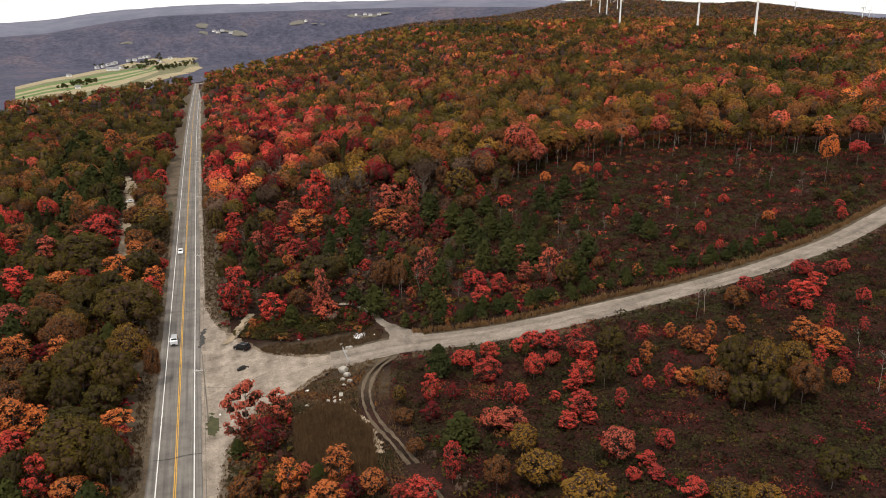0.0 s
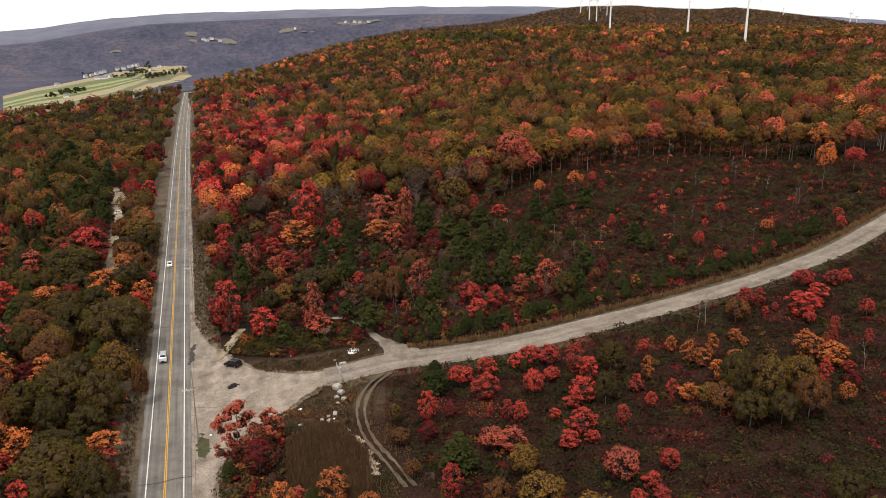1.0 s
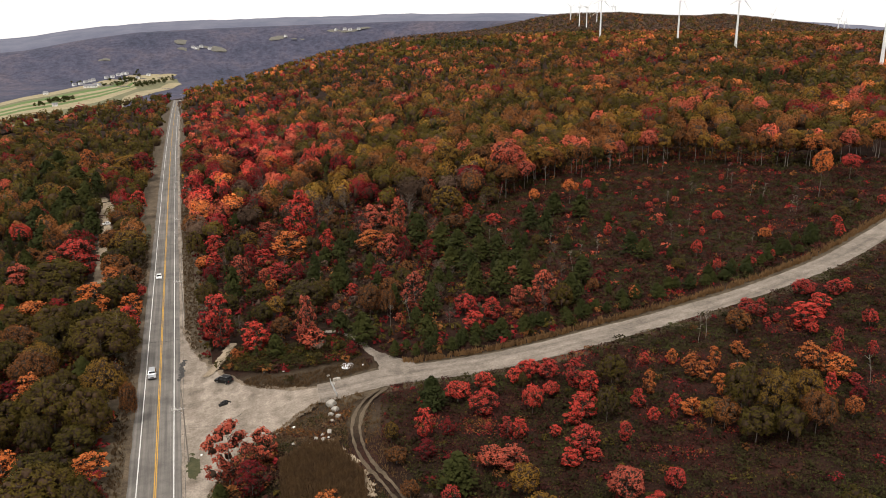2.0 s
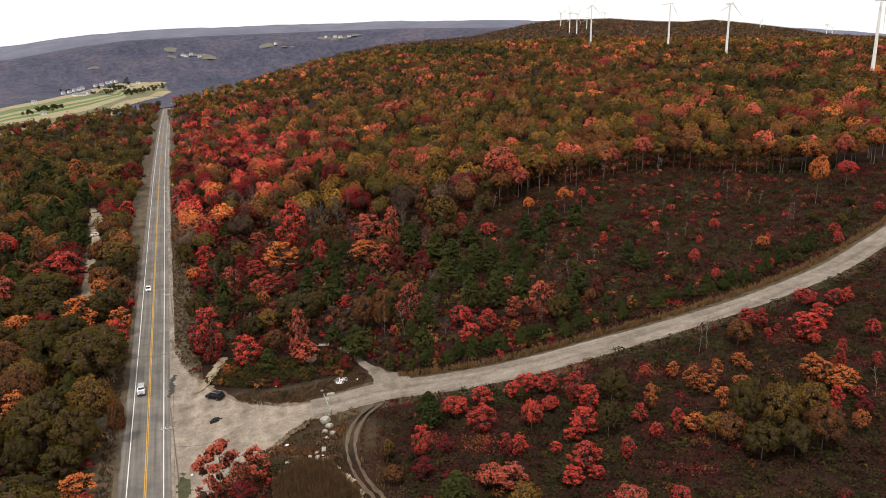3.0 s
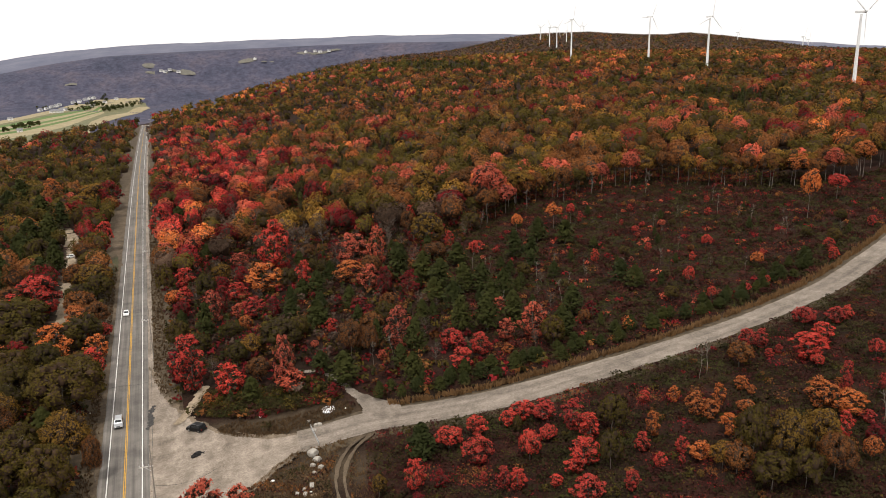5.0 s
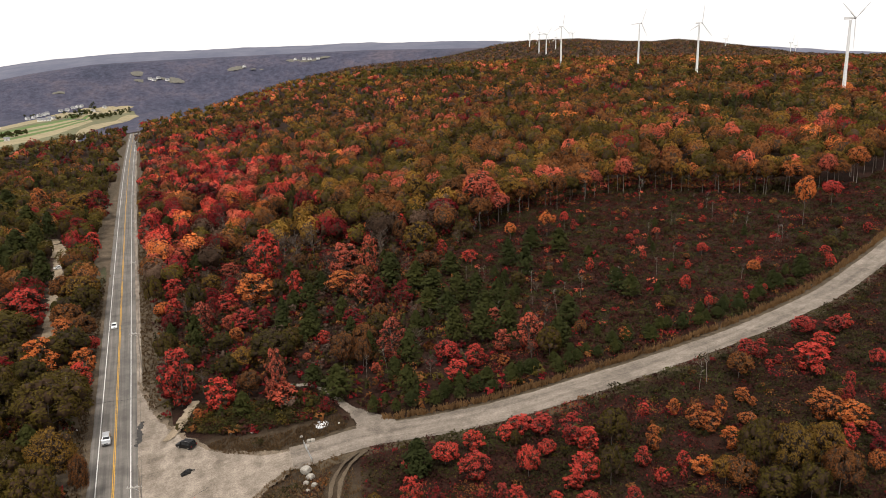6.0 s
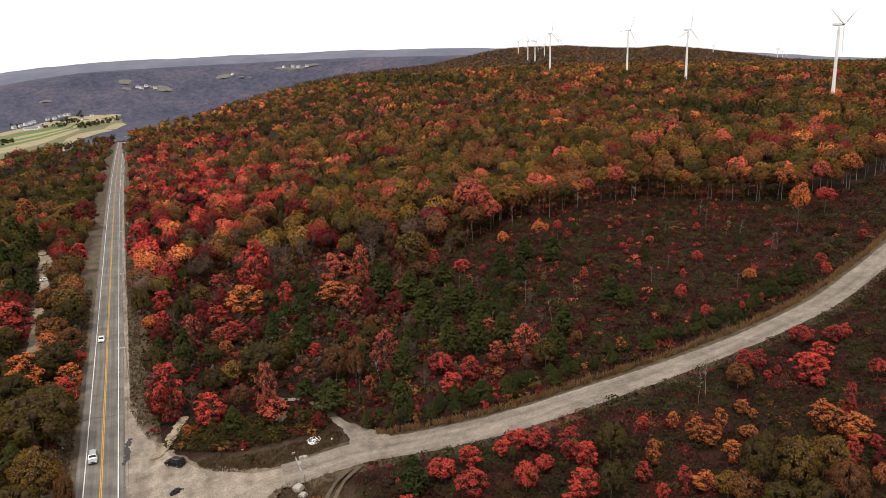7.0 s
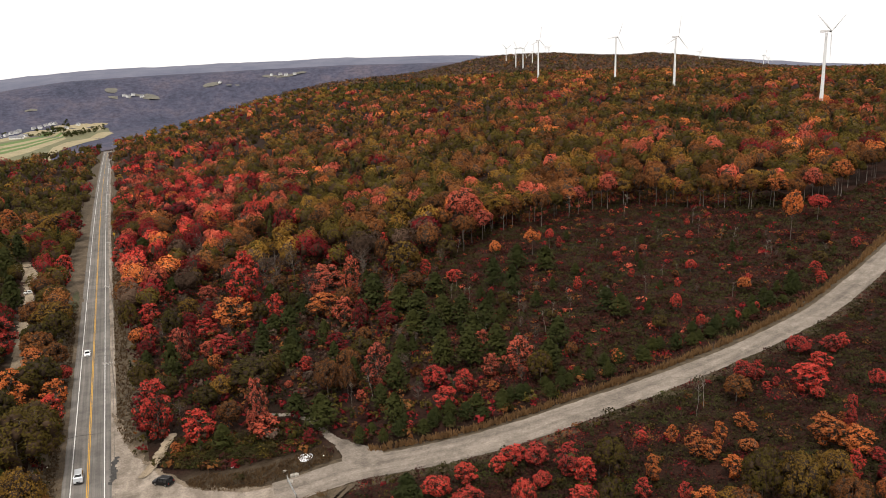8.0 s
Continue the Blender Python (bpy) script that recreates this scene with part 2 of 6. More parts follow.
# ---- mesh helpers ----
def mesh_of(name, verts, faces, mats=(), index=None, smooth=False, normals=None):
    me = bpy.data.meshes.new(name)
    verts, faces = np.asarray(verts, np.float32), np.asarray(faces, np.int32)
    k = faces.shape[1]
    me.vertices.add(len(verts))
    me.vertices.foreach_set("co", verts.ravel())
    me.loops.add(faces.size)
    me.loops.foreach_set("vertex_index", faces.ravel())
    me.polygons.add(len(faces))
    me.polygons.foreach_set("loop_start", np.arange(0, faces.size, k, dtype=np.int32))
    me.polygons.foreach_set("loop_total", np.full(len(faces), k, np.int32))
    for mt in mats:
        me.materials.append(mt)
    if index is not None:
        me.polygons.foreach_set("material_index", np.asarray(index, np.int32))
    me.update(calc_edges=True)
    me.validate()
    me.polygons.foreach_set("use_smooth", np.full(len(me.polygons), smooth))
    if normals is not None:
        me.normals_split_custom_set_from_vertices(normals / np.maximum(np.linalg.norm(normals, axis=1, keepdims=True), 1e-6))
    return me


def part(name, bm, material, parent, label=""):
    """One mesh object under a thing or a part."""
    me = bpy.data.meshes.new(name)
    bm.to_mesh(me)
    bm.free()
    me.materials.append(material)
    ob = new(name, me)
    ob.parent = parent
    return tagged(ob, label)


def box(bm, x0, y0, z0, x1, y1, z1):
    vs = [bm.verts.new(c) for c in ((x0, y0, z0), (x1, y0, z0), (x1, y1, z0), (x0, y1, z0), (x0, y0, z1), (x1, y0, z1), (x1, y1, z1), (x0, y1, z1))]
    for f in ((3, 2, 1, 0), (4, 5, 6, 7), (0, 1, 5, 4), (1, 2, 6, 5), (2, 3, 7, 6), (3, 0, 4, 7)):
        bm.faces.new([vs[i] for i in f])
    return vs


def rod(bm, p0, p1, r0, r1, sides=7):
    """A tapered round bar between two points."""
    p0, p1 = Vector(p0), Vector(p1)
    q = (p1 - p0).to_track_quat("Z", "Y")
    rings = []
    for c, r in ((p0, r0), (p1, r1)):
        rings.append([bm.verts.new(c + q @ Vector((r * math.cos(2 * math.pi * i / sides), r * math.sin(2 * math.pi * i / sides), 0))) for i in range(sides)])
    for i in range(sides):
        j = (i + 1) % sides
        bm.faces.new((rings[0][i], rings[0][j], rings[1][j], rings[1][i]))
    bm.faces.new(rings[1])
    bm.faces.new(rings[0][::-1])


def base(name, m, label, category, group="", kind=""):
    ob = new(name)
    ob.empty_display_size = 0.5
    ob.matrix_basis = m
    return tagged(ob, label, category, group, kind)


# ---- land ----
def step(a, b, v):
    v = np.clip((v - a) / (b - a), 0, 1)
    return v * v * (3 - 2 * v)


def ripple(x, y, s=1.0):
    """Smooth irregular wave between about -1 and 1, to fray edges."""
    return (np.sin(x * 0.9 * s + 1.3 * np.sin(y * 0.5 * s)) + np.sin(y * 1.1 * s + 1.7 * np.sin(x * 0.6 * s + 2)) + np.sin((x + y) * 2.3 * s) * 0.6) / 2.6


def ground_z(x, y):
    """Height of the land: road bench, hill on the east, valley and far ridge."""
    x, y = np.asarray(x, float), np.asarray(y, float)
    slope = -0.016 * (np.clip(y, -200, 1150) - 130)
    east = np.logaddexp(0, (x - 4) / 4) * 4
    dist = np.hypot(x - 12, y - 14)
    az = np.degrees(np.arctan2(x - 12, y - 14))
    z = slope * (1 - step(50, 400, x)) + 0.2 + (75 * (1 - np.exp(-east / 520)) - 0.2) * np.where(x > 0, step(5, 14, x), 0)
    z = z + 4 * np.exp(-((x - 260) / 95) ** 2 - ((y - 430) / 190) ** 2) - 12 * step(600, 1100, x)
    edge = 1150 + 1.9 * np.minimum(x, 0) + np.maximum(x, 0)
    over = step(0, 750, y - edge)
    z = z * (1 - over) - 150 * over
    z = np.where(x < -260, z * (1 - step(260, 900, -x)) - 150 * step(260, 900, -x), z)
    # the long ridge behind the near hill, and the ridge across the valley
    ridge = 79 + 2900 * np.interp(az, [14, 22, 24, 26, 30, 33, 35, 36.6, 39, 42, 45.5, 48, 60], [-0.03, -0.006, 0.001, 0.004, 0.005, 0.0014, 0.0004, 0.0024, -0.002, -0.009, -0.019, -0.024, -0.03])
    back = step(1300, 2850, dist) * step(15, 22, az) * (1 - step(60, 90, az))
    z = z * (1 - back) + ridge * back
    z = z + 50 * step(2500, 2900, dist) * (1 - step(3300, 3700, dist)) * (1 - step(14, 20, az)) * np.maximum(0, ripple(x, y, 0.0045)) * (y > 3080)
    crest = 87.7 + 4640 * np.interp(az, [-40, -18, -9, -5.8, -2.4, 1, 4.6, 8.4, 12.2, 16, 24, 26, 40, 50], [-0.03, -0.027, -0.018, -0.0092, -0.0028, -0.0004, 0.0014, 0.003, 0.0046, 0.006, 0.0055, 0.0045, -0.005, -0.018])
    wave = 8 * np.sin(az * 0.9 + 1) + 6 * np.sin(az * 2.3 + dist / 170) + 6 * np.sin(az * 5.1 + dist / 120)
    rise, front = step(4050, 4650, dist), step(3450, 3980, dist)
    z = z * (1 - front) + (crest - 36 + 2.0 * wave * (1 - front)) * front
    z = z - 22 * np.exp(-((dist - 4180) / 110) ** 2)
    return z * (1 - rise) + (crest + 0.25 * wave) * rise


def gz(x, y):
    return float(ground_z(x, y))


def road_x(y):
    """Centre line of the highway."""
    return 6 * np.clip((np.asarray(y, float) - 450) / 700, 0, 2) ** 2


# centre line of the gravel road, from the highway up the hill
GX = np.array([22, 40, 52, 62, 75, 88, 103, 119, 136, 155, 178, 193, 216, 262, 310, 380, 470])
GY = np.array([182, 178.2, 178.2, 174.8, 171.2, 169.9, 170.1, 170.7, 171.9, 174.1, 178.8, 184, 193.5, 214, 240, 284, 350])


def gravel_y(x):
    return np.interp(x, GX, GY)


def inside(px, py, poly):
    """Which points lie inside a polygon."""
    hit = np.zeros(np.shape(px), bool)
    for (x0, y0), (x1, y1) in zip(poly, poly[1:] + poly[:1]):
        if y0 != y1:
            cross = (x1 - x0) * (py - y0) / (y1 - y0) + x0
            hit ^= ((y0 > py) != (y1 > py)) & (px < cross)
    return hit


def away(px, py, line):
    """Distance to a polyline."""
    best = np.full(np.shape(px), 1e9)
    for (x0, y0), (x1, y1) in zip(line, line[1:]):
        dx, dy = x1 - x0, y1 - y0
        k = np.clip(((px - x0) * dx + (py - y0) * dy) / (dx * dx + dy * dy), 0, 1)
        best = np.minimum(best, np.hypot(px - x0 - k * dx, py - y0 - k * dy))
    return best


PAD = [(5.0, 248), (7.2, 233), (9.9, 219), (12.1, 211.5), (15.4, 203), (19.2, 195.4), (23.3, 190.2), (29.1, 184.8), (33.8, 182.4), (38.8, 181.4), (44, 180.6), (44, 175.4), (39.1, 175), (34.6, 174.4), (30.6, 172), (27.1, 168.6), (23.9, 166), (17.0, 163.4), (12.9, 156.1), (10.2, 150.7), (8.6, 140.7), (7.4, 130), (6.6, 110), (5.0, 110)]
TRACK = [(50, 172.5), (44.5, 168.5), (40.8, 160.6), (39.3, 150.5), (40.4, 139.4), (42.2, 132), (43.5, 120), (45, 100)]
TRAIL = [(56, 181), (54.4, 187), (52.6, 193), (51, 200), (50.6, 206), (46.5, 213.4), (39.7, 218.1)]
LANE = [(-36, 470), (-31.5, 445), (-27, 420), (-26.5, 402), (-24.8, 356), (-22.6, 302), (-21, 285)]
MARSH = [(24, 152), (30, 156), (35, 154), (38, 140), (36, 126), (28, 118), (22, 130)]
CLEARING = [(84, 184), (96, 262), (132, 309), (167, 329), (215, 313), (251, 255), (330, 275), (330, 250), (262, 216), (200, 190), (155, 181), (119, 178)]
SCRUB = [(50, 175), (63, 174), (88, 171), (119, 169), (155, 171), (200, 182), (262, 207), (330, 243), (330, 60), (52, 60), (47, 130), (44, 150)]

# one sheet, finer round the junction and wider towards the horizon
rad = [0.0]
while rad[-1] < 4930:
    rad.append(rad[-1] + max(1.6, rad[-1] * 0.021))
rad = np.array(rad[1:])
turns = np.radians(np.arange(0, 360, 1.0))
RR, AA = np.meshgrid(rad, turns, indexing="ij")
LX, LY = 45 + RR * np.sin(AA), 190 + RR * np.cos(AA)
LZ = ground_z(LX, LY) + np.where(RR > 60, 0.25 * ripple(LX, LY, 0.35), 0)
# ditches and benches
LZ = LZ - 0.55 * step(16, 11, np.abs(LX - road_x(LY))) - 0.5 * step(13, 8, away(LX, LY, list(zip(GX, GY))))
nr, na = RR.shape
ids = np.arange(nr * na).reshape(nr, na)
quads = np.stack([ids[:-1], np.roll(ids[:-1], -1, 1), np.roll(ids[1:], -1, 1), ids[1:]], -1).reshape(-1, 4)[:, ::-1]
verts = np.stack([LX.ravel(), LY.ravel(), LZ.ravel()], 1)
verts = np.vstack([verts, [[45, 190, gz(45, 190)]]])
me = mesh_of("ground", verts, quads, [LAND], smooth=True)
cover = np.zeros((len(verts), 4), np.float32)
cover[:, 3] = 1
VX, VY = verts[:, 0], verts[:, 1]
gd = away(VX, VY, list(zip(GX, GY)))
verge = np.exp(-np.maximum(np.abs(VX - road_x(VY)) - 6, 0) / 2.5) * (VY < 1100) * (VY > -200)
verge = np.maximum(verge, np.exp(-np.maximum(gd - 5, 0) / 2.0))
verge = np.maximum(verge, 0.9 * step(10, 0, away(VX, VY, [(22, 192), (40, 188), (48, 184)]) - 1.5))
verge = np.maximum(verge, 0.8 * step(9, 1, away(VX, VY, [(24, 162), (33, 166), (40, 168), (44, 160)])))
cover[:, 0] = verge
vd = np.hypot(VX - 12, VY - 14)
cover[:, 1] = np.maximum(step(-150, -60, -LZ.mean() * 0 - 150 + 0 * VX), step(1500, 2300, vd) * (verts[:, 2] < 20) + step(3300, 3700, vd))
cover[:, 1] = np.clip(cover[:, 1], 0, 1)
# blue channel: the sandy lane near by, the painted haze beyond 4120 m
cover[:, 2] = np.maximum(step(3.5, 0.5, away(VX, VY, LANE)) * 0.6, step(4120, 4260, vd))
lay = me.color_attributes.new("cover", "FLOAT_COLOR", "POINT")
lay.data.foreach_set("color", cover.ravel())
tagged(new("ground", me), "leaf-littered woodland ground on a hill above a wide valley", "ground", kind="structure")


def strip(name, ys, left, right, lift, material, label, category="road", cut=6, drop=None):
    """A long sheet along the highway between two offsets from its centre line."""
    ys = np.asarray(ys, float)
    f = np.linspace(0, 1, cut + 1)
    X = road_x(ys)[:, None] + left[:, None] * (1 - f) + right[:, None] * f
    Y = np.repeat(ys[:, None], cut + 1, 1)
    Z = ground_z(road_x(ys), ys)[:, None] + lift + 0 * X if drop is None else ground_z(X, Y) + lift - drop * f ** 2
    i = np.arange(X.size).reshape(X.shape)
    q = np.stack([i[:-1, :-1], i[:-1, 1:], i[1:, 1:], i[1:, :-1]], -1).reshape(-1, 4)
    me = mesh_of(name, np.stack([X, Y, Z], -1).reshape(-1, 3), q, [material], smooth=True)
    uv = me.uv_layers.new(name="UVMap")
    flat = np.stack([(X - road_x(ys)[:, None]), Y], -1).reshape(-1, 2)
    uv.data.foreach_set("uv", flat[q.ravel()].astype(np.float32).ravel())
    return tagged(new(name, me), label, category, kind="structure")


ys = np.concatenate([np.arange(-250, 60, 15.0), np.arange(60, 420, 2.0), np.arange(420, 1170, 6.0)])
wob = 0.14 * ripple(ys * 0.33, ys * 0.21)
one = np.ones_like(ys)
wide = 6.2 + 4.5 * step(380, 430, ys) * (1 - step(560, 640, ys)) + 0.3 * wob
strip("verge_west", ys, -wide + 0.4, -wide - 8.5, 0.0, VERGE, "dry grass verge beside the highway", "verge", 8, 0.5)
strip("verge_east", ys, 6.4 * one, 15 + 0 * ys, 0.0, VERGE, "dry grass verge beside the highway", "verge", 8, 0.5)
strip("shoulder_west", ys, -wide, -5.0 * one, 0.03, DIRT, "gravel shoulder along the highway", "shoulder", 4)
strip("shoulder_east", ys, 4.7 * one, 6.9 + 2 * wob, 0.03, GRAVEL, "pale gravel shoulder along the highway", "shoulder", 3)
strip("road", ys, -5.25 + wob, 5.0 - wob, 0.08, ASPHALT, "worn grey asphalt two-lane highway", "road", 10)
strip("edge_line_west", ys, -3.58 * one, -3.36 * one, 0.09, WHITE, "white edge line on the asphalt", "road marking", 1)
strip("edge_line_east", ys, 3.36 * one, 3.58 * one, 0.09, WHITE, "white edge line on the asphalt", "road marking", 1)
near_ys = ys[ys < 610]
for side, nm in ((-0.16, "centre_line_west"), (0.16, "centre_line_east")):
    use = ys if side < 0 else near_ys
    k = np.ones_like(use)
    strip(nm, use, (side - 0.09) * k, (side + 0.09) * k, 0.09, YELLOW, "solid yellow centre line on the asphalt", "road marking", 1)
for i in range(28):
    y0 = 612 + i * 12.2
    yy = np.array([y0, y0 + 3.6])
    strip("centre_dash", yy, np.full(2, 0.05), np.full(2, 0.27), 0.09, YELLOW, "yellow passing dash on the asphalt", "road marking", 1)


def sheet(name, x0, x1, y0, y1, cell, keep, lift, material, label, category):
    """A patch of ground cover with a frayed outline, laid on the land."""
    X, Y = np.meshgrid(np.arange(x0, x1 + cell, cell), np.arange(y0, y1 + cell, cell), indexing="ij")
    i = np.arange(X.size).reshape(X.shape)
    q = np.stack([i[:-1, :-1], i[1:, :-1], i[1:, 1:], i[:-1, 1:]], -1).reshape(-1, 4)
    cx, cy = X.ravel()[q].mean(1), Y.ravel()[q].mean(1)
    q = q[keep(cx, cy)]
    used, inv = np.unique(q, return_inverse=True)
    x, y = X.ravel()[used], Y.ravel()[used]
    jx, jy = x + 0.25 * cell * ripple(x * 5, y * 5), y + 0.25 * cell * ripple(y * 5, x * 4)
    z = ground_z(x, y) + lift
    me = mesh_of(name, np.stack([jx, jy, z], 1), inv.reshape(-1, 4), [material], smooth=True)
    uv = me.uv_layers.new(name="UVMap")
    uv.data.foreach_set("uv", np.stack([jx, jy], 1)[inv.ravel()].astype(np.float32).ravel())
    return tagged(new(name, me), label, category, kind="structure")


def ribbon(name, line, half, lift, material, label, category, drop=0.0, grain=(0.10, 3.0), cut=10, pinch=0.0):
    """A band along a curved line, with frayed sides and wear running lengthwise."""
    P = np.array(line, float)
    s = np.concatenate([[0], np.cumsum(np.hypot(*np.diff(P, axis=0).T))])
    t = np.arange(0, s[-1], 0.8)
    k = np.hanning(23) / np.hanning(23).sum()
    C = np.stack([np.convolve(np.pad(np.interp(t, s, P[:, i]), 11, "reflect", reflect_type="odd"), k, "valid") for i in (0, 1)], 1)
    D = np.gradient(C, axis=0)
    D /= np.linalg.norm(D, axis=1, keepdims=True)
    N = np.stack([-D[:, 1], D[:, 0]], 1)
    f = np.linspace(-1, 1, cut + 1)
    w = half + 0.22 * ripple(t * 0.5, t * 0.2) + 0.12 * ripple(t * 1.6, t)
    w2 = half + 0.22 * ripple(t * 0.4 + 9, t * 0.25) + 0.12 * ripple(t * 1.5, t + 5)
    w2 = w2 - pinch * step(85, 150, C[:, 0])
    off = np.where(f < 0, w[:, None], w2[:, None]) * f
    X, Y = C[:, :1] + N[:, :1] * off, C[:, 1:] + N[:, 1:] * off
    Z = ground_z(X, Y) + lift - drop * np.abs(f) ** 4
    i = np.arange(X.size).reshape(X.shape)
    q = np.stack([i[:-1, :-1], i[1:, :-1], i[1:, 1:], i[:-1, 1:]], -1).reshape(-1, 4)[:, ::-1]
    me = mesh_of(name, np.stack([X, Y, Z], -1).reshape(-1, 3), q, [material], smooth=True)
    uv = me.uv_layers.new(name="UVMap")
    flat = np.stack([t[:, None] * grain[0] + 0 * off, off * grain[1]], -1).reshape(-1, 2)
    uv.data.foreach_set("uv", flat[q.ravel()].astype(np.float32).ravel())
    return tagged(new(name, me), label, category, kind="structure")


hill_road = [p for p in zip(GX, GY) if p[0] >= 40]
ribbon("gravel_verge", hill_road, 7.0, 0.03, VERGE, "dry grass verge beside the gravel road", "verge", 0.45, pinch=1.2)
ribbon("gravel_road", [(36, 178.6)] + hill_road, 4.7, 0.085, HILL_GRAVEL, "pale packed gravel road climbing through the scrub", "road", 0.03, pinch=2.2)
sheet("lot_fringe", 4.6, 52, 104, 252, 0.3, lambda x, y: (inside(x, y, PAD) | (away(x, y, PAD + PAD[:1]) < 1.3 + 1.1 * ripple(x, y, 0.9))) & (x > 5.2), 0.035, FRINGE, "tan dirt with dry grass round the gravel lot", "pavement")
sheet("gravel_lot", 4.6, 46, 104, 250, 0.2, lambda x, y: inside(x + 0.3 * ripple(x, y) + 0.2 * ripple(x * 3, y * 3), y + 0.3 * ripple(y, x) + 0.2 * ripple(y * 3, x * 3), PAD) & (x > 4.7), 0.06, GRAVEL, "pale gravel pull-off beside the highway", "pavement")
for side in (-0.8, 0.8):
    ribbon("dirt_track", [(x + side, y - 0.4 * side) for x, y in TRACK], 0.36, 0.10, DIRT, "tan wheel rut of a dirt track through dry grass", "track", 0, (0.3, 1.0), 4)
sheet("forest_trail", 30, 62, 174, 225, 0.25, lambda x, y: away(x, y, TRAIL) < np.interp(y, [181, 187, 194, 204], [4.2, 2.2, 1.0, 0.7]) + 0.35 * ripple(x, y), 0.12, HILL_GRAVEL, "bare dirt trail leading into the woods", "track")
sheet("sand_lane", -44, -16, 280, 476, 0.7, lambda x, y: away(x, y, LANE) < 1.7 + 2.6 * step(395, 440, y) + 0.8 * ripple(x, y, 0.7), 0.12, SAND, "pale sandy lane between trees", "track")
sheet("sandy_wash", 30, 42, 128, 160, 0.3, lambda x, y: away(x, y, [(34.6, 156), (36.8, 147.8), (38.0, 140.9), (38.1, 133)]) < 0.75 + 0.9 * ripple(x, y, 1.3), 0.08, SAND, "sandy wash with rubble beside the dirt track", "bank")
sheet("sand_bank", 8, 24, 196, 230, 0.25, lambda x, y: away(x, y, [(12, 206), (15.5, 213), (19, 222)]) < 1.3 + 0.5 * ripple(x, y), 0.25, SAND, "bare sandy bank beside the pull-off", "bank")
sheet("side_drive", -16, -5, 372, 388, 0.6, lambda x, y: away(x, y, [(-5, 378), (-16, 381)]) < 2.2 + 0.4 * ripple(x, y), 0.10, DIRT, "dirt drive meeting the highway", "track")


sheet("tar_patch", 3.6, 8, 204, 224, 0.3, lambda x, y: away(x, y, [(4.6, 207), (5.6, 211), (5.2, 216), (6.4, 220)]) < 0.55 + 0.4 * ripple(x, y, 1.5), 0.13, ASPHALT_DARK, "dark broken tar at the edge of the lot", "pavement")
sheet("grass_patch", 5, 10, 153, 170, 0.4, lambda x, y: ((x - 7.4) / 1.5) ** 2 + ((y - 161.0) / 6) ** 2 < 0.8 + 0.45 * ripple(x, y, 1.4), 0.10, TURF, "patch of short grass beside the highway", "grass")
sheet("grass_verge", -11, -6, 352, 400, 0.5, lambda x, y: ((x + 8.0) / 1.6) ** 2 + ((y - 376) / 22) ** 2 < 0.8 + 0.25 * ripple(x, y), 0.10, TURF, "green grass strip beside the highway", "grass")
for y0, k in ((150, 0.2), (237, -0.3), (300, 0.25), (304.5, -0.1), (352, 0.2)):
    sheet("crack_seal", -5.1, 4.9, y0 - 1.5, y0 + 1.5, 0.12, lambda x, y: np.abs(y - y0 - k * np.sin(x * 0.8) - 0.3 * np.sin(x * 0.31 + y0)) < 0.09, 0.16, ASPHALT_DARK, "dark sealed crack across the asphalt", "road marking")


# ---- trees ----
def leaves_at(c, nrm, size, rng):
    """Small pointed leaf sprays, one triangle each, at the places c, facing nrm."""
    n = len(c)
    nrm = nrm / np.maximum(np.linalg.norm(nrm, axis=1, keepdims=True), 1e-6)
    u = np.cross(nrm, rng.normal(size=(n, 3)))
    u /= np.maximum(np.linalg.norm(u, axis=1, keepdims=True), 1e-6)
    v = np.cross(nrm, u)
    s = np.reshape(size, (-1, 1))
    k = rng.uniform(0.75, 1.3, (3, n, 1))
    tip = c + u * s * 0.66 * k[0] - nrm * s * 0.14
    a, b = c - u * s * 0.34 + v * s * 0.46 * k[1], c - u * s * 0.34 - v * s * 0.46 * k[2]
    return np.stack([tip, a, b], 1).reshape(-1, 3)


def triples(v):
    return np.arange(len(v)).reshape(-1, 3)


def domes(c, rx, rz, rng, nu, rings, rough=0.16):
    """Closed uneven mounds, the dense inside of crowns and bushes, as triangles."""
    n = len(c)
    ang = np.arange(nu) * 2 * np.pi / nu
    T = np.array([(r * math.cos(a + 0.3 * k), r * math.sin(a + 0.3 * k), z) for k, (z, r) in enumerate(rings) for a in ang])
    jit = 1 + rough * rng.normal(size=(n, len(T), 1))
    v = c[:, None, :] + T[None] * jit * np.stack([rx, rx, rz], 1)[:, None, :]
    f = []
    for k in range(len(rings) - 1):
        for i in range(nu):
            a, b = k * nu + i, k * nu + (i + 1) % nu
            f += [(a, b, b + nu), (a, b + nu, a + nu)]
    top = (len(rings) - 1) * nu
    f += [(top, top + i, top + i + 1) for i in range(1, nu - 1)]
    f = np.array(f)
    return v.reshape(-1, 3), (f[None] + (np.arange(n) * len(T))[:, None, None]).reshape(-1, 3), len(f), np.tile(T + np.array([0, 0, 0.25]), (n, 1))


PLAIN = ((-0.9, 0.75), (0.1, 1.0), (0.78, 0.5))
LOW = ((-0.6, 0.9), (0.6, 0.62))


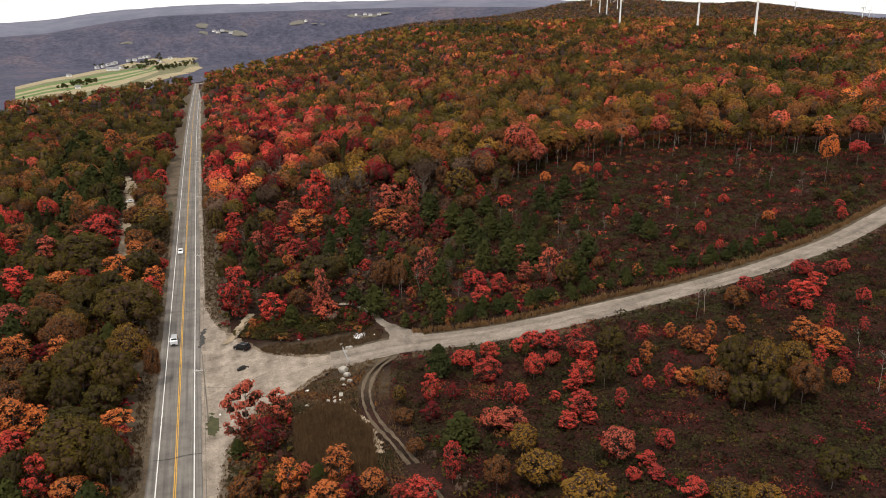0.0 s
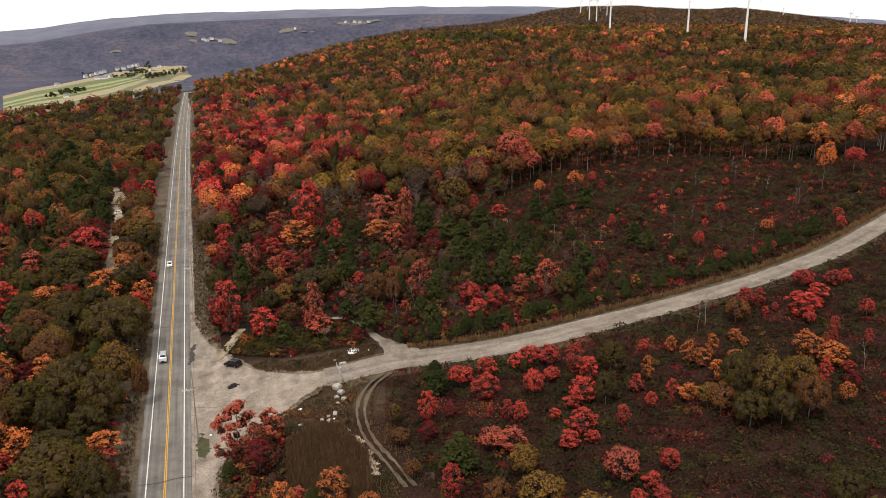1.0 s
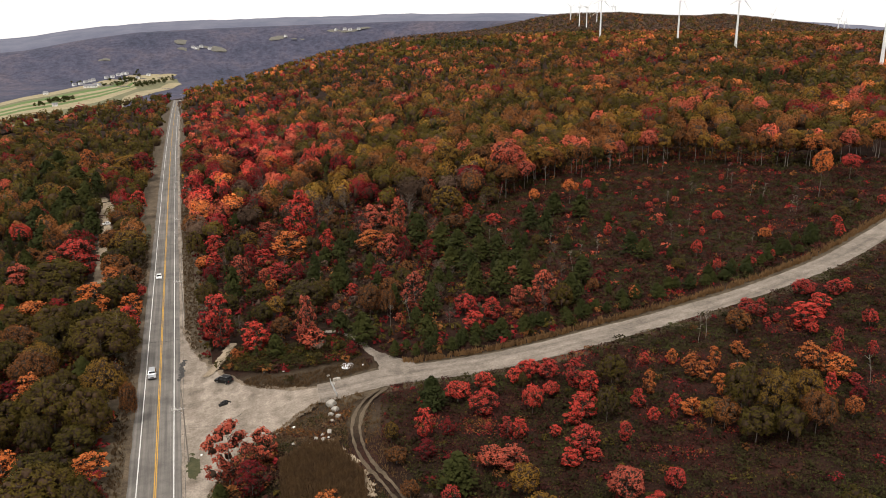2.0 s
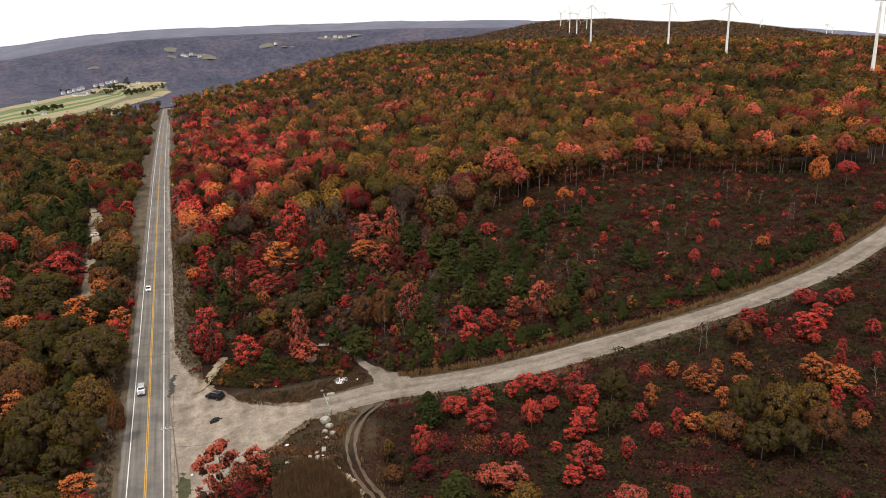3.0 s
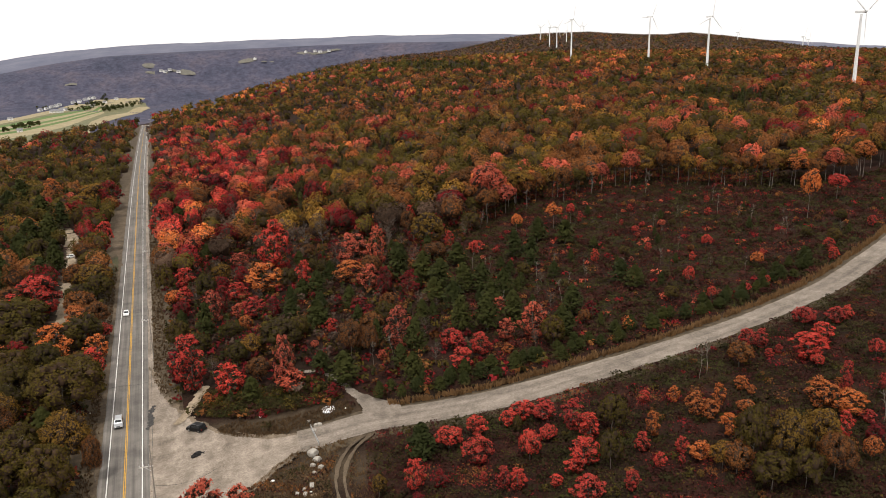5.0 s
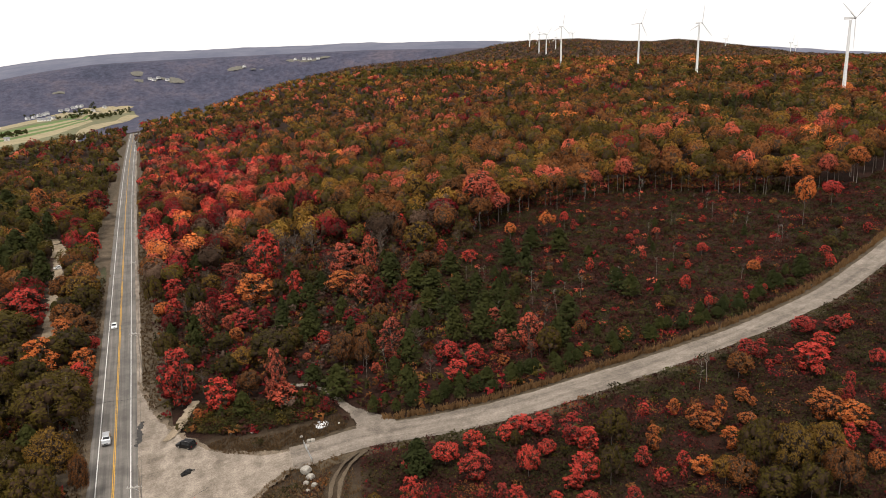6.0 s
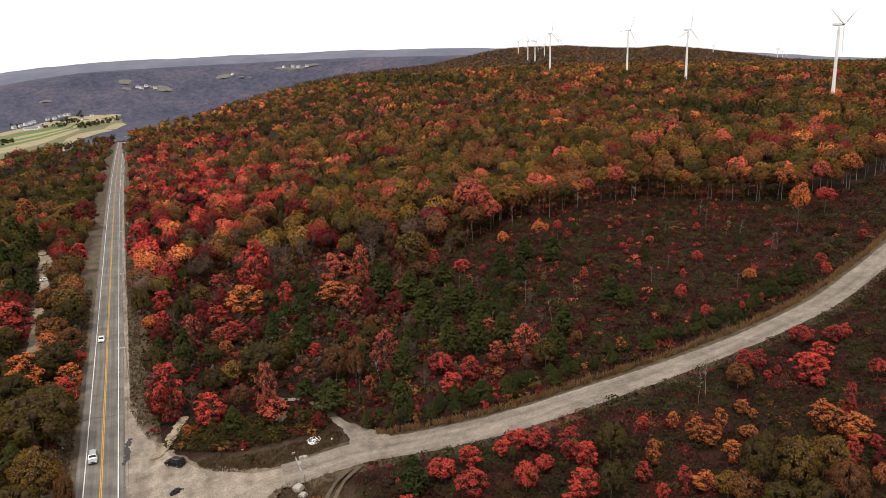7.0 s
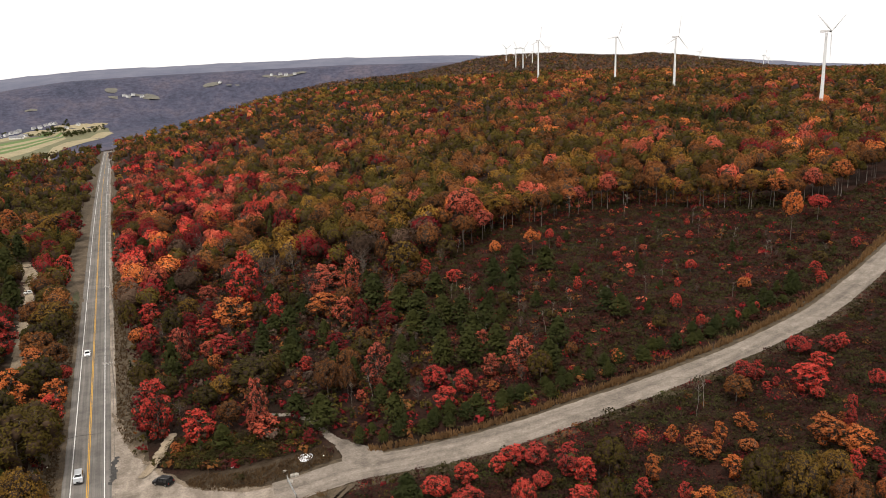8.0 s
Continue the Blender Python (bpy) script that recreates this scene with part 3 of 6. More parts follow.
def crown_points(rng, lobes, n, spread=0.28):
    """Places and outward ways on a set of lobes (x, y, z, rx, rz)."""
    L = np.array(lobes)
    heart = L[:, :3].mean(0) - np.array([0, 0, 0.12])
    w = L[:, 3] ** 2 + 1e-6
    which = rng.choice(len(L), n, p=w / w.sum())
    lob = L[which]
    out = lob[:, :3] - heart
    out /= np.linalg.norm(out, axis=1, keepdims=True)
    d = rng.normal(size=(n, 3)) + out * 0.9
    d[:, 2] += 0.2
    d /= np.linalg.norm(d, axis=1, keepdims=True)
    r = 1 - spread * rng.random(n) ** 1.6
    c = lob[:, :3] + d * r[:, None] * np.stack([lob[:, 3], lob[:, 3], lob[:, 4]], 1)
    return c, d


def broad_lobes(rng, width, low, top, count, bulge=0.36):
    """Bulges over a rounded, uneven crown, for a tree one unit high."""
    out, mid, tall = [], (low + top) / 2, (top - low) / 2
    for i in range(count):
        z = 1 - 1.55 * (i + rng.uniform(0.2, 0.8)) / count
        a, r = i * 2.4 + rng.uniform(-0.5, 0.5), math.sqrt(max(0.0, 1 - z * z))
        k = rng.uniform(0.55, 0.78)
        size = width * 0.5 * bulge * rng.uniform(0.85, 1.35)
        out.append((k * r * width * 0.5 * math.cos(a), k * r * width * 0.5 * math.sin(a), mid + k * z * tall, size, size * rng.uniform(0.75, 0.95)))
    return out


def trunk_mesh(name, rng, height, lean, limbs, low, reach, thick=0.018):
    bm = bmesh.new()
    p, r = Vector((0, 0, -0.06)), thick
    steps = 4
    pts = [p]
    for i in range(steps):
        q = p + Vector((rng.uniform(-lean, lean), rng.uniform(-lean, lean), (height + 0.06) / steps))
        rod(bm, p, q, r, r * 0.72, 6)
        p, r = q, r * 0.72
        pts.append(p)
    for i in range(limbs):
        z = rng.uniform(low, height * 0.92)
        k = min(int((z + 0.06) / (height + 0.06) * steps), steps - 1)
        o = pts[k].lerp(pts[k + 1], (z + 0.06) / (height + 0.06) * steps - k)
        a, ln = rng.uniform(0, 6.28), rng.uniform(0.5, 1.0) * reach
        e = o + Vector((math.cos(a) * ln, math.sin(a) * ln, ln * rng.uniform(0.45, 1.1)))
        rod(bm, o, e, 0.0055, 0.002, 4)
        for s in range(2):
            w = Vector((rng.uniform(-1, 1), rng.uniform(-1, 1), rng.uniform(0.2, 1))) * ln * 0.4
            m = o.lerp(e, rng.uniform(0.5, 0.9))
            rod(bm, m, m + w, 0.003, 0.001, 3)
    me = bpy.data.meshes.new(name)
    bm.to_mesh(me)
    bm.free()
    return me


def crown_mesh(name, rng, lobes, n, leaf, scatter=0.8, spread=0.5, inner=0.62):
    """Leaf sprays on a set of lobes, with the brown branchwork inside them, coloured dark for the shade within."""
    c, d = crown_points(rng, lobes, n, spread)
    nrm = d * 0.55 + np.array([0, 0, 0.45]) + rng.normal(size=(n, 3)) * scatter * 0.5
    v = leaves_at(c, nrm, rng.uniform(0.6, 1.35, n) * leaf, rng)
    L = np.array(lobes)
    heart = L[:, :3].mean(0)
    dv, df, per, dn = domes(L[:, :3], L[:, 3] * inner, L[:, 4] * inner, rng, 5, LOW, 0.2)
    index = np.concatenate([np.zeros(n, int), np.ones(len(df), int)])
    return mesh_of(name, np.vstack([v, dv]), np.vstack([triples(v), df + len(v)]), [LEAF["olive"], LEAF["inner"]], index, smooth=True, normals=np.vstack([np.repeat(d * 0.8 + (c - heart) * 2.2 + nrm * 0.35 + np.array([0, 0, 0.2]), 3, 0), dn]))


def pine_points(rng, n, width):
    """Whorled boughs of a young pine, one unit high."""
    z = 0.12 + 0.88 * rng.random(n) ** 0.8
    tier = np.round(z * 13) / 13
    z = np.where(rng.random(n) < 0.55, tier + rng.normal(size=n) * 0.016, z)
    a = rng.integers(0, 7, n) * 0.9 + np.sin(tier * 371) * 9 + rng.normal(size=n) * 0.38
    env = width * 0.5 * np.clip((1.05 - z) * 1.7, 0, 1) ** 0.7 * (0.85 + 0.15 * np.sin(a * 2 + tier * 60))
    r = env * rng.random(n) ** 0.6
    c = np.stack([r * np.cos(a), r * np.sin(a), z + 0.10 * r], 1)
    d = np.stack([np.cos(a) * 0.5, np.sin(a) * 0.5, np.full(n, 0.8)], 1)
    return c, d


rng = np.random.default_rng(7)
BROAD, MAPLE, PINE, BARE = [], [], [], []
for i in range(6):
    lobes = broad_lobes(rng, rng.uniform(0.85, 1.0), 0.13, 0.98, 36, 0.30)
    BROAD.append((trunk_mesh("trunk", rng, 0.78, 0.02, 7, 0.25, 0.28), crown_mesh("crown", rng, lobes, 1500, 0.047, 1.0, 0.42, 0.74)))
GRAND = []
for i in range(4):
    lobes = broad_lobes(rng, rng.uniform(0.85, 1.0), 0.13, 0.98, 62, 0.24)
    GRAND.append((trunk_mesh("trunk", rng, 0.78, 0.02, 9, 0.25, 0.28), crown_mesh("crown", rng, lobes, 4200, 0.029, 1.0, 0.5, 0.72)))
for i in range(8):
    pads, wide = [], rng.uniform(0.66, 0.9)
    for j in range(44):
        z = 0.13 + 0.83 * (j + rng.random()) / 44
        env = math.sin(math.pi * min(0.97, max(0.1, (z - 0.04) / 0.98))) ** 0.7
        a, r = j * 2.4 + rng.normal() * 0.6, wide * 0.5 * env * math.sqrt(rng.random()) * 0.95
        size = wide * rng.uniform(0.10, 0.18)
        pads.append((r * math.cos(a), r * math.sin(a), z, size, size * rng.uniform(0.45, 0.8)))
    MAPLE.append((trunk_mesh("trunk", rng, 0.85, 0.03, 9, 0.2, 0.26), crown_mesh("crown", rng, pads, 2100, 0.037, 1.0, 0.6, 0.68)))
for i in range(4):
    c, d = pine_points(rng, 1200, rng.uniform(0.62, 0.85))
    v = leaves_at(c, d + rng.normal(size=(1200, 3)) * 0.45, rng.uniform(0.045, 0.09, 1200), rng)
    round_off = np.stack([c[:, 0] * 2, c[:, 1] * 2, c[:, 2] * 0 + 0.35], 1) + d * 0.3
    PINE.append((trunk_mesh("trunk", rng, 0.95, 0.008, 4, 0.3, 0.12), mesh_of("crown", v, triples(v), [LEAF["pine"]], smooth=True, normals=np.repeat(round_off, 3, 0))))
for i in range(4):
    BARE.append(trunk_mesh("trunk", rng, 0.95, 0.04, 9, 0.4, 0.16, 0.0095))
TWIGGY = []
for i in range(4):
    pads = broad_lobes(rng, 0.6, 0.3, 0.99, 22, 0.4)
    TWIGGY.append((trunk_mesh("trunk", rng, 0.92, 0.02, 24, 0.2, 0.3, 0.008), crown_mesh("crown", rng, pads, 620, 0.026, 1.4, 0.9, 0.02)))
    TWIGGY[-1][0].materials.append(BARK)
TALL = []
for i in range(5):
    lobes = broad_lobes(rng, rng.uniform(0.5, 0.66), 0.48, 0.99, 16, 0.42)
    TALL.append((trunk_mesh("trunk", rng, 0.88, 0.015, 7, 0.45, 0.2, 0.013), crown_mesh("crown", rng, lobes, 1300, 0.038, 1.0, 0.45, 0.7)))
    TALL[-1][0].materials.append(PALE_BARK if i % 2 else BARK)
for tr, cr in BROAD + GRAND + MAPLE + PINE:
    tr.materials.append(BARK)
for tr in BARE:
    tr.materials.append(PALE_BARK)

WORDS = {
    "red": ("maple_tree", "bright red autumn maple with a slender grey trunk", "tree"),
    "salmon": ("maple_tree", "salmon-red autumn maple with thinning leaves", "tree"),
    "crimson": ("maple_tree", "dark crimson autumn maple among other trees", "tree"),
    "orange": ("maple_tree", "glowing orange autumn maple with open branches", "tree"),
    "gold": ("oak_tree", "golden-yellow autumn oak with a rounded crown", "tree"),
    "olive": ("oak_tree", "olive-green oak with a broad dense crown", "tree"),
    "brown": ("oak_tree", "rusty brown autumn oak with a rounded crown", "tree"),
    "twig": ("bare_tree", "grey-brown tree with mostly bare twigs", "tree"),
    "pine": ("pine_tree", "dark green young pine with layered boughs", "tree"),
}
PLANTED = []


def girth(me):
    """Mean width of a crown one unit high."""
    co = np.empty(len(me.vertices) * 3, np.float32)
    me.vertices.foreach_get("co", co)
    return float(np.mean(np.percentile(co.reshape(-1, 3)[:, :2], 99.3, 0) - np.percentile(co.reshape(-1, 3)[:, :2], 0.7, 0)))


GIRTH = {cr.name: girth(cr) for tr, cr in BROAD + GRAND + MAPLE + PINE + TALL + TWIGGY}


def plant(kind, x, y, h, wide=0.0, tall=False):
    """A tree h metres high with a crown that many metres wide (0: as it grows)."""
    nm, label, cat = WORDS[kind]
    k = int(rng.integers(0, 1000))
    tr, cr = (PINE[k % len(PINE)] if kind == "pine" else TWIGGY[k % len(TWIGGY)] if kind == "twig" else MAPLE[k % len(MAPLE)] if k % 5 and nm == "maple_tree" else GRAND[k % len(GRAND)] if h > 9 and y < 260 else BROAD[k % len(BROAD)])
    if tall:
        tr, cr = TALL[k % len(TALL)]
    w = wide / GIRTH[cr.name] if wide else h * rng.uniform(0.9, 1.15)
    m = Matrix.Translation((x, y, gz(x, y))) @ Matrix.Rotation(rng.uniform(0, 6.28), 4, "Z") @ Matrix.Diagonal((w, w, h, 1))
    ob = base(nm, m, label, cat, "trees of the woods")
    for n2, me in (("trunk", tr), ("crown", cr)):
        o = new(n2, me)
        o.parent = ob
        if n2 == "crown":
            o.material_slots[0].link = "OBJECT"
            o.material_slots[0].material = LEAF[kind]
    PLANTED.append((x, y, h))


def place(kind, *rows):
    for x, y, h, w in rows:
        rim = kind != "pine" and x > 120 and y > 225 and h > 6
        plant(kind, x, y, h * (1.25 if rim else 1), w, rim)


place("crimson", (-13.6, 518.3, 17.2, 13.0), (43.8, 503.0, 14.9, 17.5), (16.8, 497.2, 16.1, 13.8), (-58.6, 447.1, 8.0, 9.5), (-19.3, 445.9, 14.8, 11.2), (81.0, 415.9, 6.5, 7.6), (28.0, 401.9, 12.7, 5.6), (83.8, 401.7, 17.3, 10.2), (16.9, 384.3, 10.7, 11.8), (81.6, 365.1, 10.4, 11.3), (90.2, 349.2, 6.6, 7.4), (128.0, 328.9, 10.7, 12.0), (37.9, 300.4, 9.3, 5.5), (29.1, 280.6, 9.9, 4.7), (78.0, 256.7, 10.2, 4.8), (-29.0, 256.0, 10.3, 6.6), (84.5, 250.8, 8.6, 6.5), (66.8, 244.3, 5.9, 7.0), (-32.5, 202.0, 7.7, 4.7), (47.1, 194.1, 4.3, 3.4), (-9.5, 147.3, 7.6, 3.6), (56.7, 144.7, 3.6, 3.1))
place("crimson", (17.7, 143.4, 7.9, 5.4), (50.3, 138.8, 4.2, 3.6), (30.3, 119.3, 5.4, 4.1), (129.9, 116.1, 3.5, 3.6))
place("olive", (18.6, 479.6, 13.1, 12.0), (58.1, 443.6, 8.9, 6.2), (82.8, 436.7, 11.3, 6.7), (-36.5, 377.5, 16.0, 10.6), (-15.2, 364.5, 11.3, 12.7), (11.8, 315.3, 13.8, 6.6), (24.6, 293.3, 12.7, 7.0), (-32.5, 292.3, 14.0, 14.5), (52.4, 289.0, 8.2, 6.1), (-33.2, 280.2, 16.6, 16.7), (13.9, 254.5, 10.8, 7.1), (-40.4, 252.2, 10.8, 11.5), (29.0, 251.7, 6.9, 6.4), (40.8, 233.0, 10.2, 11.5), (28.6, 231.6, 6.9, 5.9), (-35.7, 220.0, 12.3, 8.5), (-13.4, 218.7, 16.9, 17.2), (-30.9, 189.1, 8.7, 7.5), (102.8, 188.3, 8.9, 5.9), (-21.5, 185.5, 14.6, 12.5), (-13.7, 179.9, 13.5, 9.9), (-23.5, 176.0, 10.1, 7.0))
place("olive", (-15.9, 173.6, 7.7, 8.3), (76.9, 154.2, 4.6, 1.9), (-18.5, 146.2, 14.3, 13.4), (92.9, 144.2, 8.6, 5.9), (-27.9, 143.3, 10.4, 6.0), (-11.3, 141.8, 12.9, 7.7), (85.8, 133.2, 8.2, 4.4), (17.7, 127.5, 5.6, 4.3), (107.4, 121.3, 12.4, 6.7), (104.7, 113.4, 7.5, 6.4), (119.5, 112.1, 6.3, 2.7), (109.6, 111.0, 7.8, 5.4), (101.6, 87.1, 7.4, 5.1))
place("pine", (-65.7, 559.3, 16.0, 12.8), (-66.5, 519.0, 15.4, 12.3), (-47.1, 488.6, 16.0, 11.6), (-35.8, 470.1, 14.7, 8.5), (21.4, 435.0, 11.0, 8.5), (-46.0, 430.0, 14.2, 10.9), (-37.0, 427.8, 16.0, 10.8), (-60.7, 424.5, 16.0, 9.0), (-44.6, 390.1, 14.8, 11.0), (-52.3, 382.9, 14.5, 10.8), (-29.6, 372.5, 14.7, 7.8), (29.0, 352.6, 7.8, 6.2), (-45.5, 348.8, 13.3, 9.8), (-32.5, 347.9, 13.2, 9.8), (141.5, 274.4, 8.6, 6.9), (54.7, 274.3, 6.9, 5.6), (59.3, 272.5, 9.2, 6.5), (86.5, 269.9, 12.9, 7.8), (108.1, 269.5, 8.1, 6.5), (147.4, 264.5, 8.4, 6.7), (126.8, 263.2, 9.7, 6.0), (92.9, 261.5, 10.4, 6.8))
place("pine", (22.3, 260.8, 11.2, 5.5), (47.9, 256.6, 7.0, 5.4), (152.4, 253.2, 3.8, 3.0), (95.2, 251.2, 9.9, 7.3), (126.0, 248.0, 10.7, 5.7), (53.9, 245.3, 8.5, 6.8), (99.5, 242.0, 9.6, 7.1), (89.1, 239.3, 8.3, 6.3), (104.0, 237.9, 9.5, 7.1), (91.3, 229.1, 9.1, 6.8), (107.2, 228.4, 9.4, 6.2), (101.4, 224.4, 7.8, 6.2), (140.5, 217.4, 7.2, 5.8), (87.3, 212.5, 10.6, 5.7), (47.7, 210.7, 6.3, 5.1), (141.1, 210.6, 7.0, 5.6), (93.5, 209.1, 10.3, 6.9), (101.2, 209.1, 9.4, 6.3), (71.9, 205.8, 10.0, 6.0), (116.7, 203.6, 8.6, 6.4), (51.2, 199.4, 9.0, 7.2), (107.6, 192.8, 8.3, 5.4))
place("pine", (66.5, 191.2, 7.7, 5.1), (56.8, 156.2, 7.9, 5.4), (11.9, 144.8, 4.0, 3.2), (25.6, 128.2, 3.9, 3.1), (52.1, 125.3, 8.0, 6.4))
place("red", (-77.6, 538.3, 11.5, 5.3), (74.9, 449.7, 13.3, 6.9), (94.9, 417.1, 11.9, 8.8), (13.0, 412.6, 17.7, 9.7), (-12.4, 408.3, 14.2, 7.4), (34.1, 391.6, 9.3, 6.0), (43.3, 386.8, 4.3, 4.3), (24.9, 351.0, 5.2, 3.9), (17.9, 350.3, 7.5, 8.8), (114.3, 341.7, 7.8, 4.9), (92.6, 336.6, 6.9, 8.2), (-32.9, 323.2, 11.7, 12.9), (18.9, 322.5, 7.7, 7.7), (51.3, 312.1, 21.0, 12.6), (-30.2, 310.3, 14.8, 15.3), (17.7, 293.9, 8.5, 5.3), (-38.6, 292.9, 10.2, 6.2), (113.2, 291.7, 6.9, 3.8), (34.6, 289.3, 6.9, 8.1), (57.5, 286.6, 10.0, 5.2), (161.2, 285.7, 6.1, 3.1), (164.3, 284.1, 4.5, 2.2))
place("red", (185.6, 282.4, 2.7, 2.3), (-7.5, 279.8, 5.5, 4.7), (118.5, 277.9, 4.6, 5.4), (124.1, 272.6, 2.3, 2.5), (37.8, 268.0, 7.2, 7.5), (176.5, 260.5, 2.5, 2.1), (-48.8, 260.1, 11.6, 9.9), (202.0, 256.4, 3.1, 2.7), (-36.9, 246.6, 4.8, 5.7), (-9.5, 245.3, 9.1, 6.9), (244.7, 239.6, 8.1, 6.9), (144.4, 238.9, 4.7, 2.7), (56.2, 236.2, 4.7, 4.0), (16.0, 222.6, 15.9, 8.8), (167.4, 219.1, 3.1, 2.2), (24.6, 212.8, 8.8, 7.5), (184.9, 208.6, 2.7, 1.9), (81.0, 203.1, 6.2, 6.0), (154.2, 202.9, 6.0, 3.1), (85.5, 194.8, 6.2, 5.0), (197.6, 193.6, 4.0, 3.0), (78.6, 189.9, 5.8, 5.7))
place("red", (151.1, 189.0, 4.5, 2.3), (169.6, 188.8, 3.0, 1.7), (162.1, 187.8, 2.7, 2.4), (68.5, 186.5, 2.3, 1.7), (157.3, 162.1, 5.2, 5.2), (-31.6, 160.2, 5.6, 6.6), (55.7, 159.6, 2.2, 2.2), (138.0, 159.5, 5.0, 4.3), (167.7, 159.3, 3.7, 3.1), (164.0, 159.0, 4.1, 4.6), (80.5, 159.0, 4.2, 5.0), (69.9, 158.7, 4.1, 4.4), (140.9, 158.1, 4.9, 3.2), (76.7, 157.9, 3.6, 3.7), (62.9, 157.1, 4.8, 5.5), (83.7, 156.0, 4.7, 4.9), (142.1, 153.5, 2.4, 1.7), (139.0, 153.2, 2.3, 2.0), (152.4, 151.6, 5.7, 5.2), (104.8, 150.7, 3.0, 2.3), (86.8, 149.3, 6.9, 4.8), (65.6, 148.6, 5.8, 5.3))
place("red", (80.9, 148.5, 3.5, 3.6), (145.0, 147.9, 6.2, 7.0), (52.2, 146.3, 6.8, 4.0), (88.1, 144.7, 5.5, 4.7), (143.9, 143.9, 3.2, 2.8), (74.6, 143.8, 6.9, 4.3), (64.4, 142.2, 2.0, 1.3), (-23.5, 141.6, 9.0, 5.7), (156.6, 140.4, 4.8, 3.4), (66.7, 138.2, 4.5, 2.8), (82.4, 136.7, 5.6, 5.6), (68.5, 136.3, 4.4, 3.0), (79.6, 135.7, 3.0, 3.3), (93.7, 134.9, 4.1, 3.0), (74.9, 133.5, 2.5, 2.4), (138.8, 131.3, 7.4, 2.6), (99.2, 130.5, 3.6, 2.3), (145.9, 128.7, 3.9, 2.1), (93.3, 128.6, 3.2, 2.2), (97.1, 127.4, 2.8, 1.3), (77.1, 126.0, 5.1, 5.7), (72.9, 123.4, 3.5, 4.1))
place("red", (77.4, 122.5, 2.6, 3.1), (134.3, 121.5, 2.5, 3.0), (126.1, 119.1, 6.0, 2.9), (47.8, 116.6, 8.0, 3.5), (38.1, 115.0, 3.6, 3.0), (41.2, 113.1, 5.1, 6.0), (84.6, 108.1, 4.6, 3.4), (79.4, 105.2, 3.1, 3.1), (75.3, 102.4, 3.1, 2.6), (79.1, 101.5, 2.7, 3.1), (81.5, 94.1, 3.7, 4.3))
place("brown", (73.4, 493.3, 8.8, 10.4), (43.6, 491.3, 9.9, 10.9), (53.3, 484.3, 10.5, 7.4), (72.4, 457.5, 13.9, 9.6), (24.4, 423.8, 8.5, 5.9), (98.5, 391.6, 14.8, 9.4), (118.8, 377.8, 13.6, 13.6), (155.1, 370.5, 9.3, 11.0), (141.0, 352.8, 12.1, 10.4), (-20.1, 342.9, 11.2, 9.6), (65.7, 322.2, 6.3, 5.9), (106.1, 319.6, 11.5, 6.0), (174.6, 315.8, 12.1, 6.9), (-15.2, 298.7, 12.2, 10.5), (-10.6, 292.1, 9.6, 8.2), (103.8, 281.4, 7.0, 8.2), (65.8, 226.7, 7.6, 6.5), (32.2, 216.8, 7.2, 6.2), (57.2, 216.8, 10.6, 6.8), (61.3, 212.6, 9.6, 4.6), (116.0, 195.8, 4.5, 3.1), (-37.4, 194.8, 7.7, 7.7))
place("brown", (-5.8, 185.4, 11.2, 3.8), (131.0, 153.3, 6.4, 5.5), (44.8, 140.3, 3.6, 4.3), (12.4, 128.6, 5.4, 5.4), (44.0, 127.8, 3.8, 3.3), (103.2, 120.1, 6.4, 5.5), (115.3, 110.6, 9.3, 6.2), (53.9, 110.4, 7.3, 4.6))
place("orange", (-46.0, 538.9, 18.8, 9.8), (55.3, 451.5, 13.9, 8.2), (64.1, 432.7, 9.7, 9.1), (14.0, 301.9, 6.2, 6.3), (44.2, 290.7, 10.9, 12.2), (138.5, 286.0, 6.9, 3.9), (153.5, 285.1, 7.3, 5.7), (-15.2, 280.3, 11.7, 9.1), (71.7, 277.6, 8.8, 9.9), (-8.6, 258.0, 8.7, 6.6), (33.8, 257.1, 5.7, 4.0), (-35.2, 254.3, 10.8, 12.7), (222.1, 229.5, 13.5, 6.5), (19.2, 210.1, 3.6, 2.7), (-39.3, 205.4, 9.4, 8.1), (91.8, 191.8, 2.6, 2.9), (122.7, 185.5, 4.0, 3.0), (-32.4, 166.3, 9.5, 8.1), (-27.9, 165.5, 7.9, 6.4), (-12.1, 162.8, 6.0, 7.1), (109.6, 147.5, 3.7, 2.5), (124.1, 144.4, 3.3, 2.9))
place("orange", (124.6, 141.8, 2.1, 2.1), (115.4, 140.7, 5.6, 2.7), (109.6, 140.6, 5.3, 3.7), (-18.0, 139.1, 5.7, 6.6), (98.2, 138.1, 5.9, 2.8), (111.1, 138.1, 4.3, 3.7), (-13.9, 137.7, 4.0, 4.7), (118.6, 136.2, 3.0, 3.5), (140.4, 134.7, 2.2, 1.6), (110.2, 130.8, 4.8, 3.5), (131.4, 130.2, 6.3, 6.3), (100.7, 127.1, 3.8, 4.1), (20.2, 126.8, 7.4, 4.3), (29.1, 126.5, 7.7, 5.3), (133.2, 124.8, 5.3, 6.2), (25.9, 119.1, 5.2, 6.2), (34.0, 118.7, 6.1, 4.5), (124.7, 111.8, 4.7, 3.2))
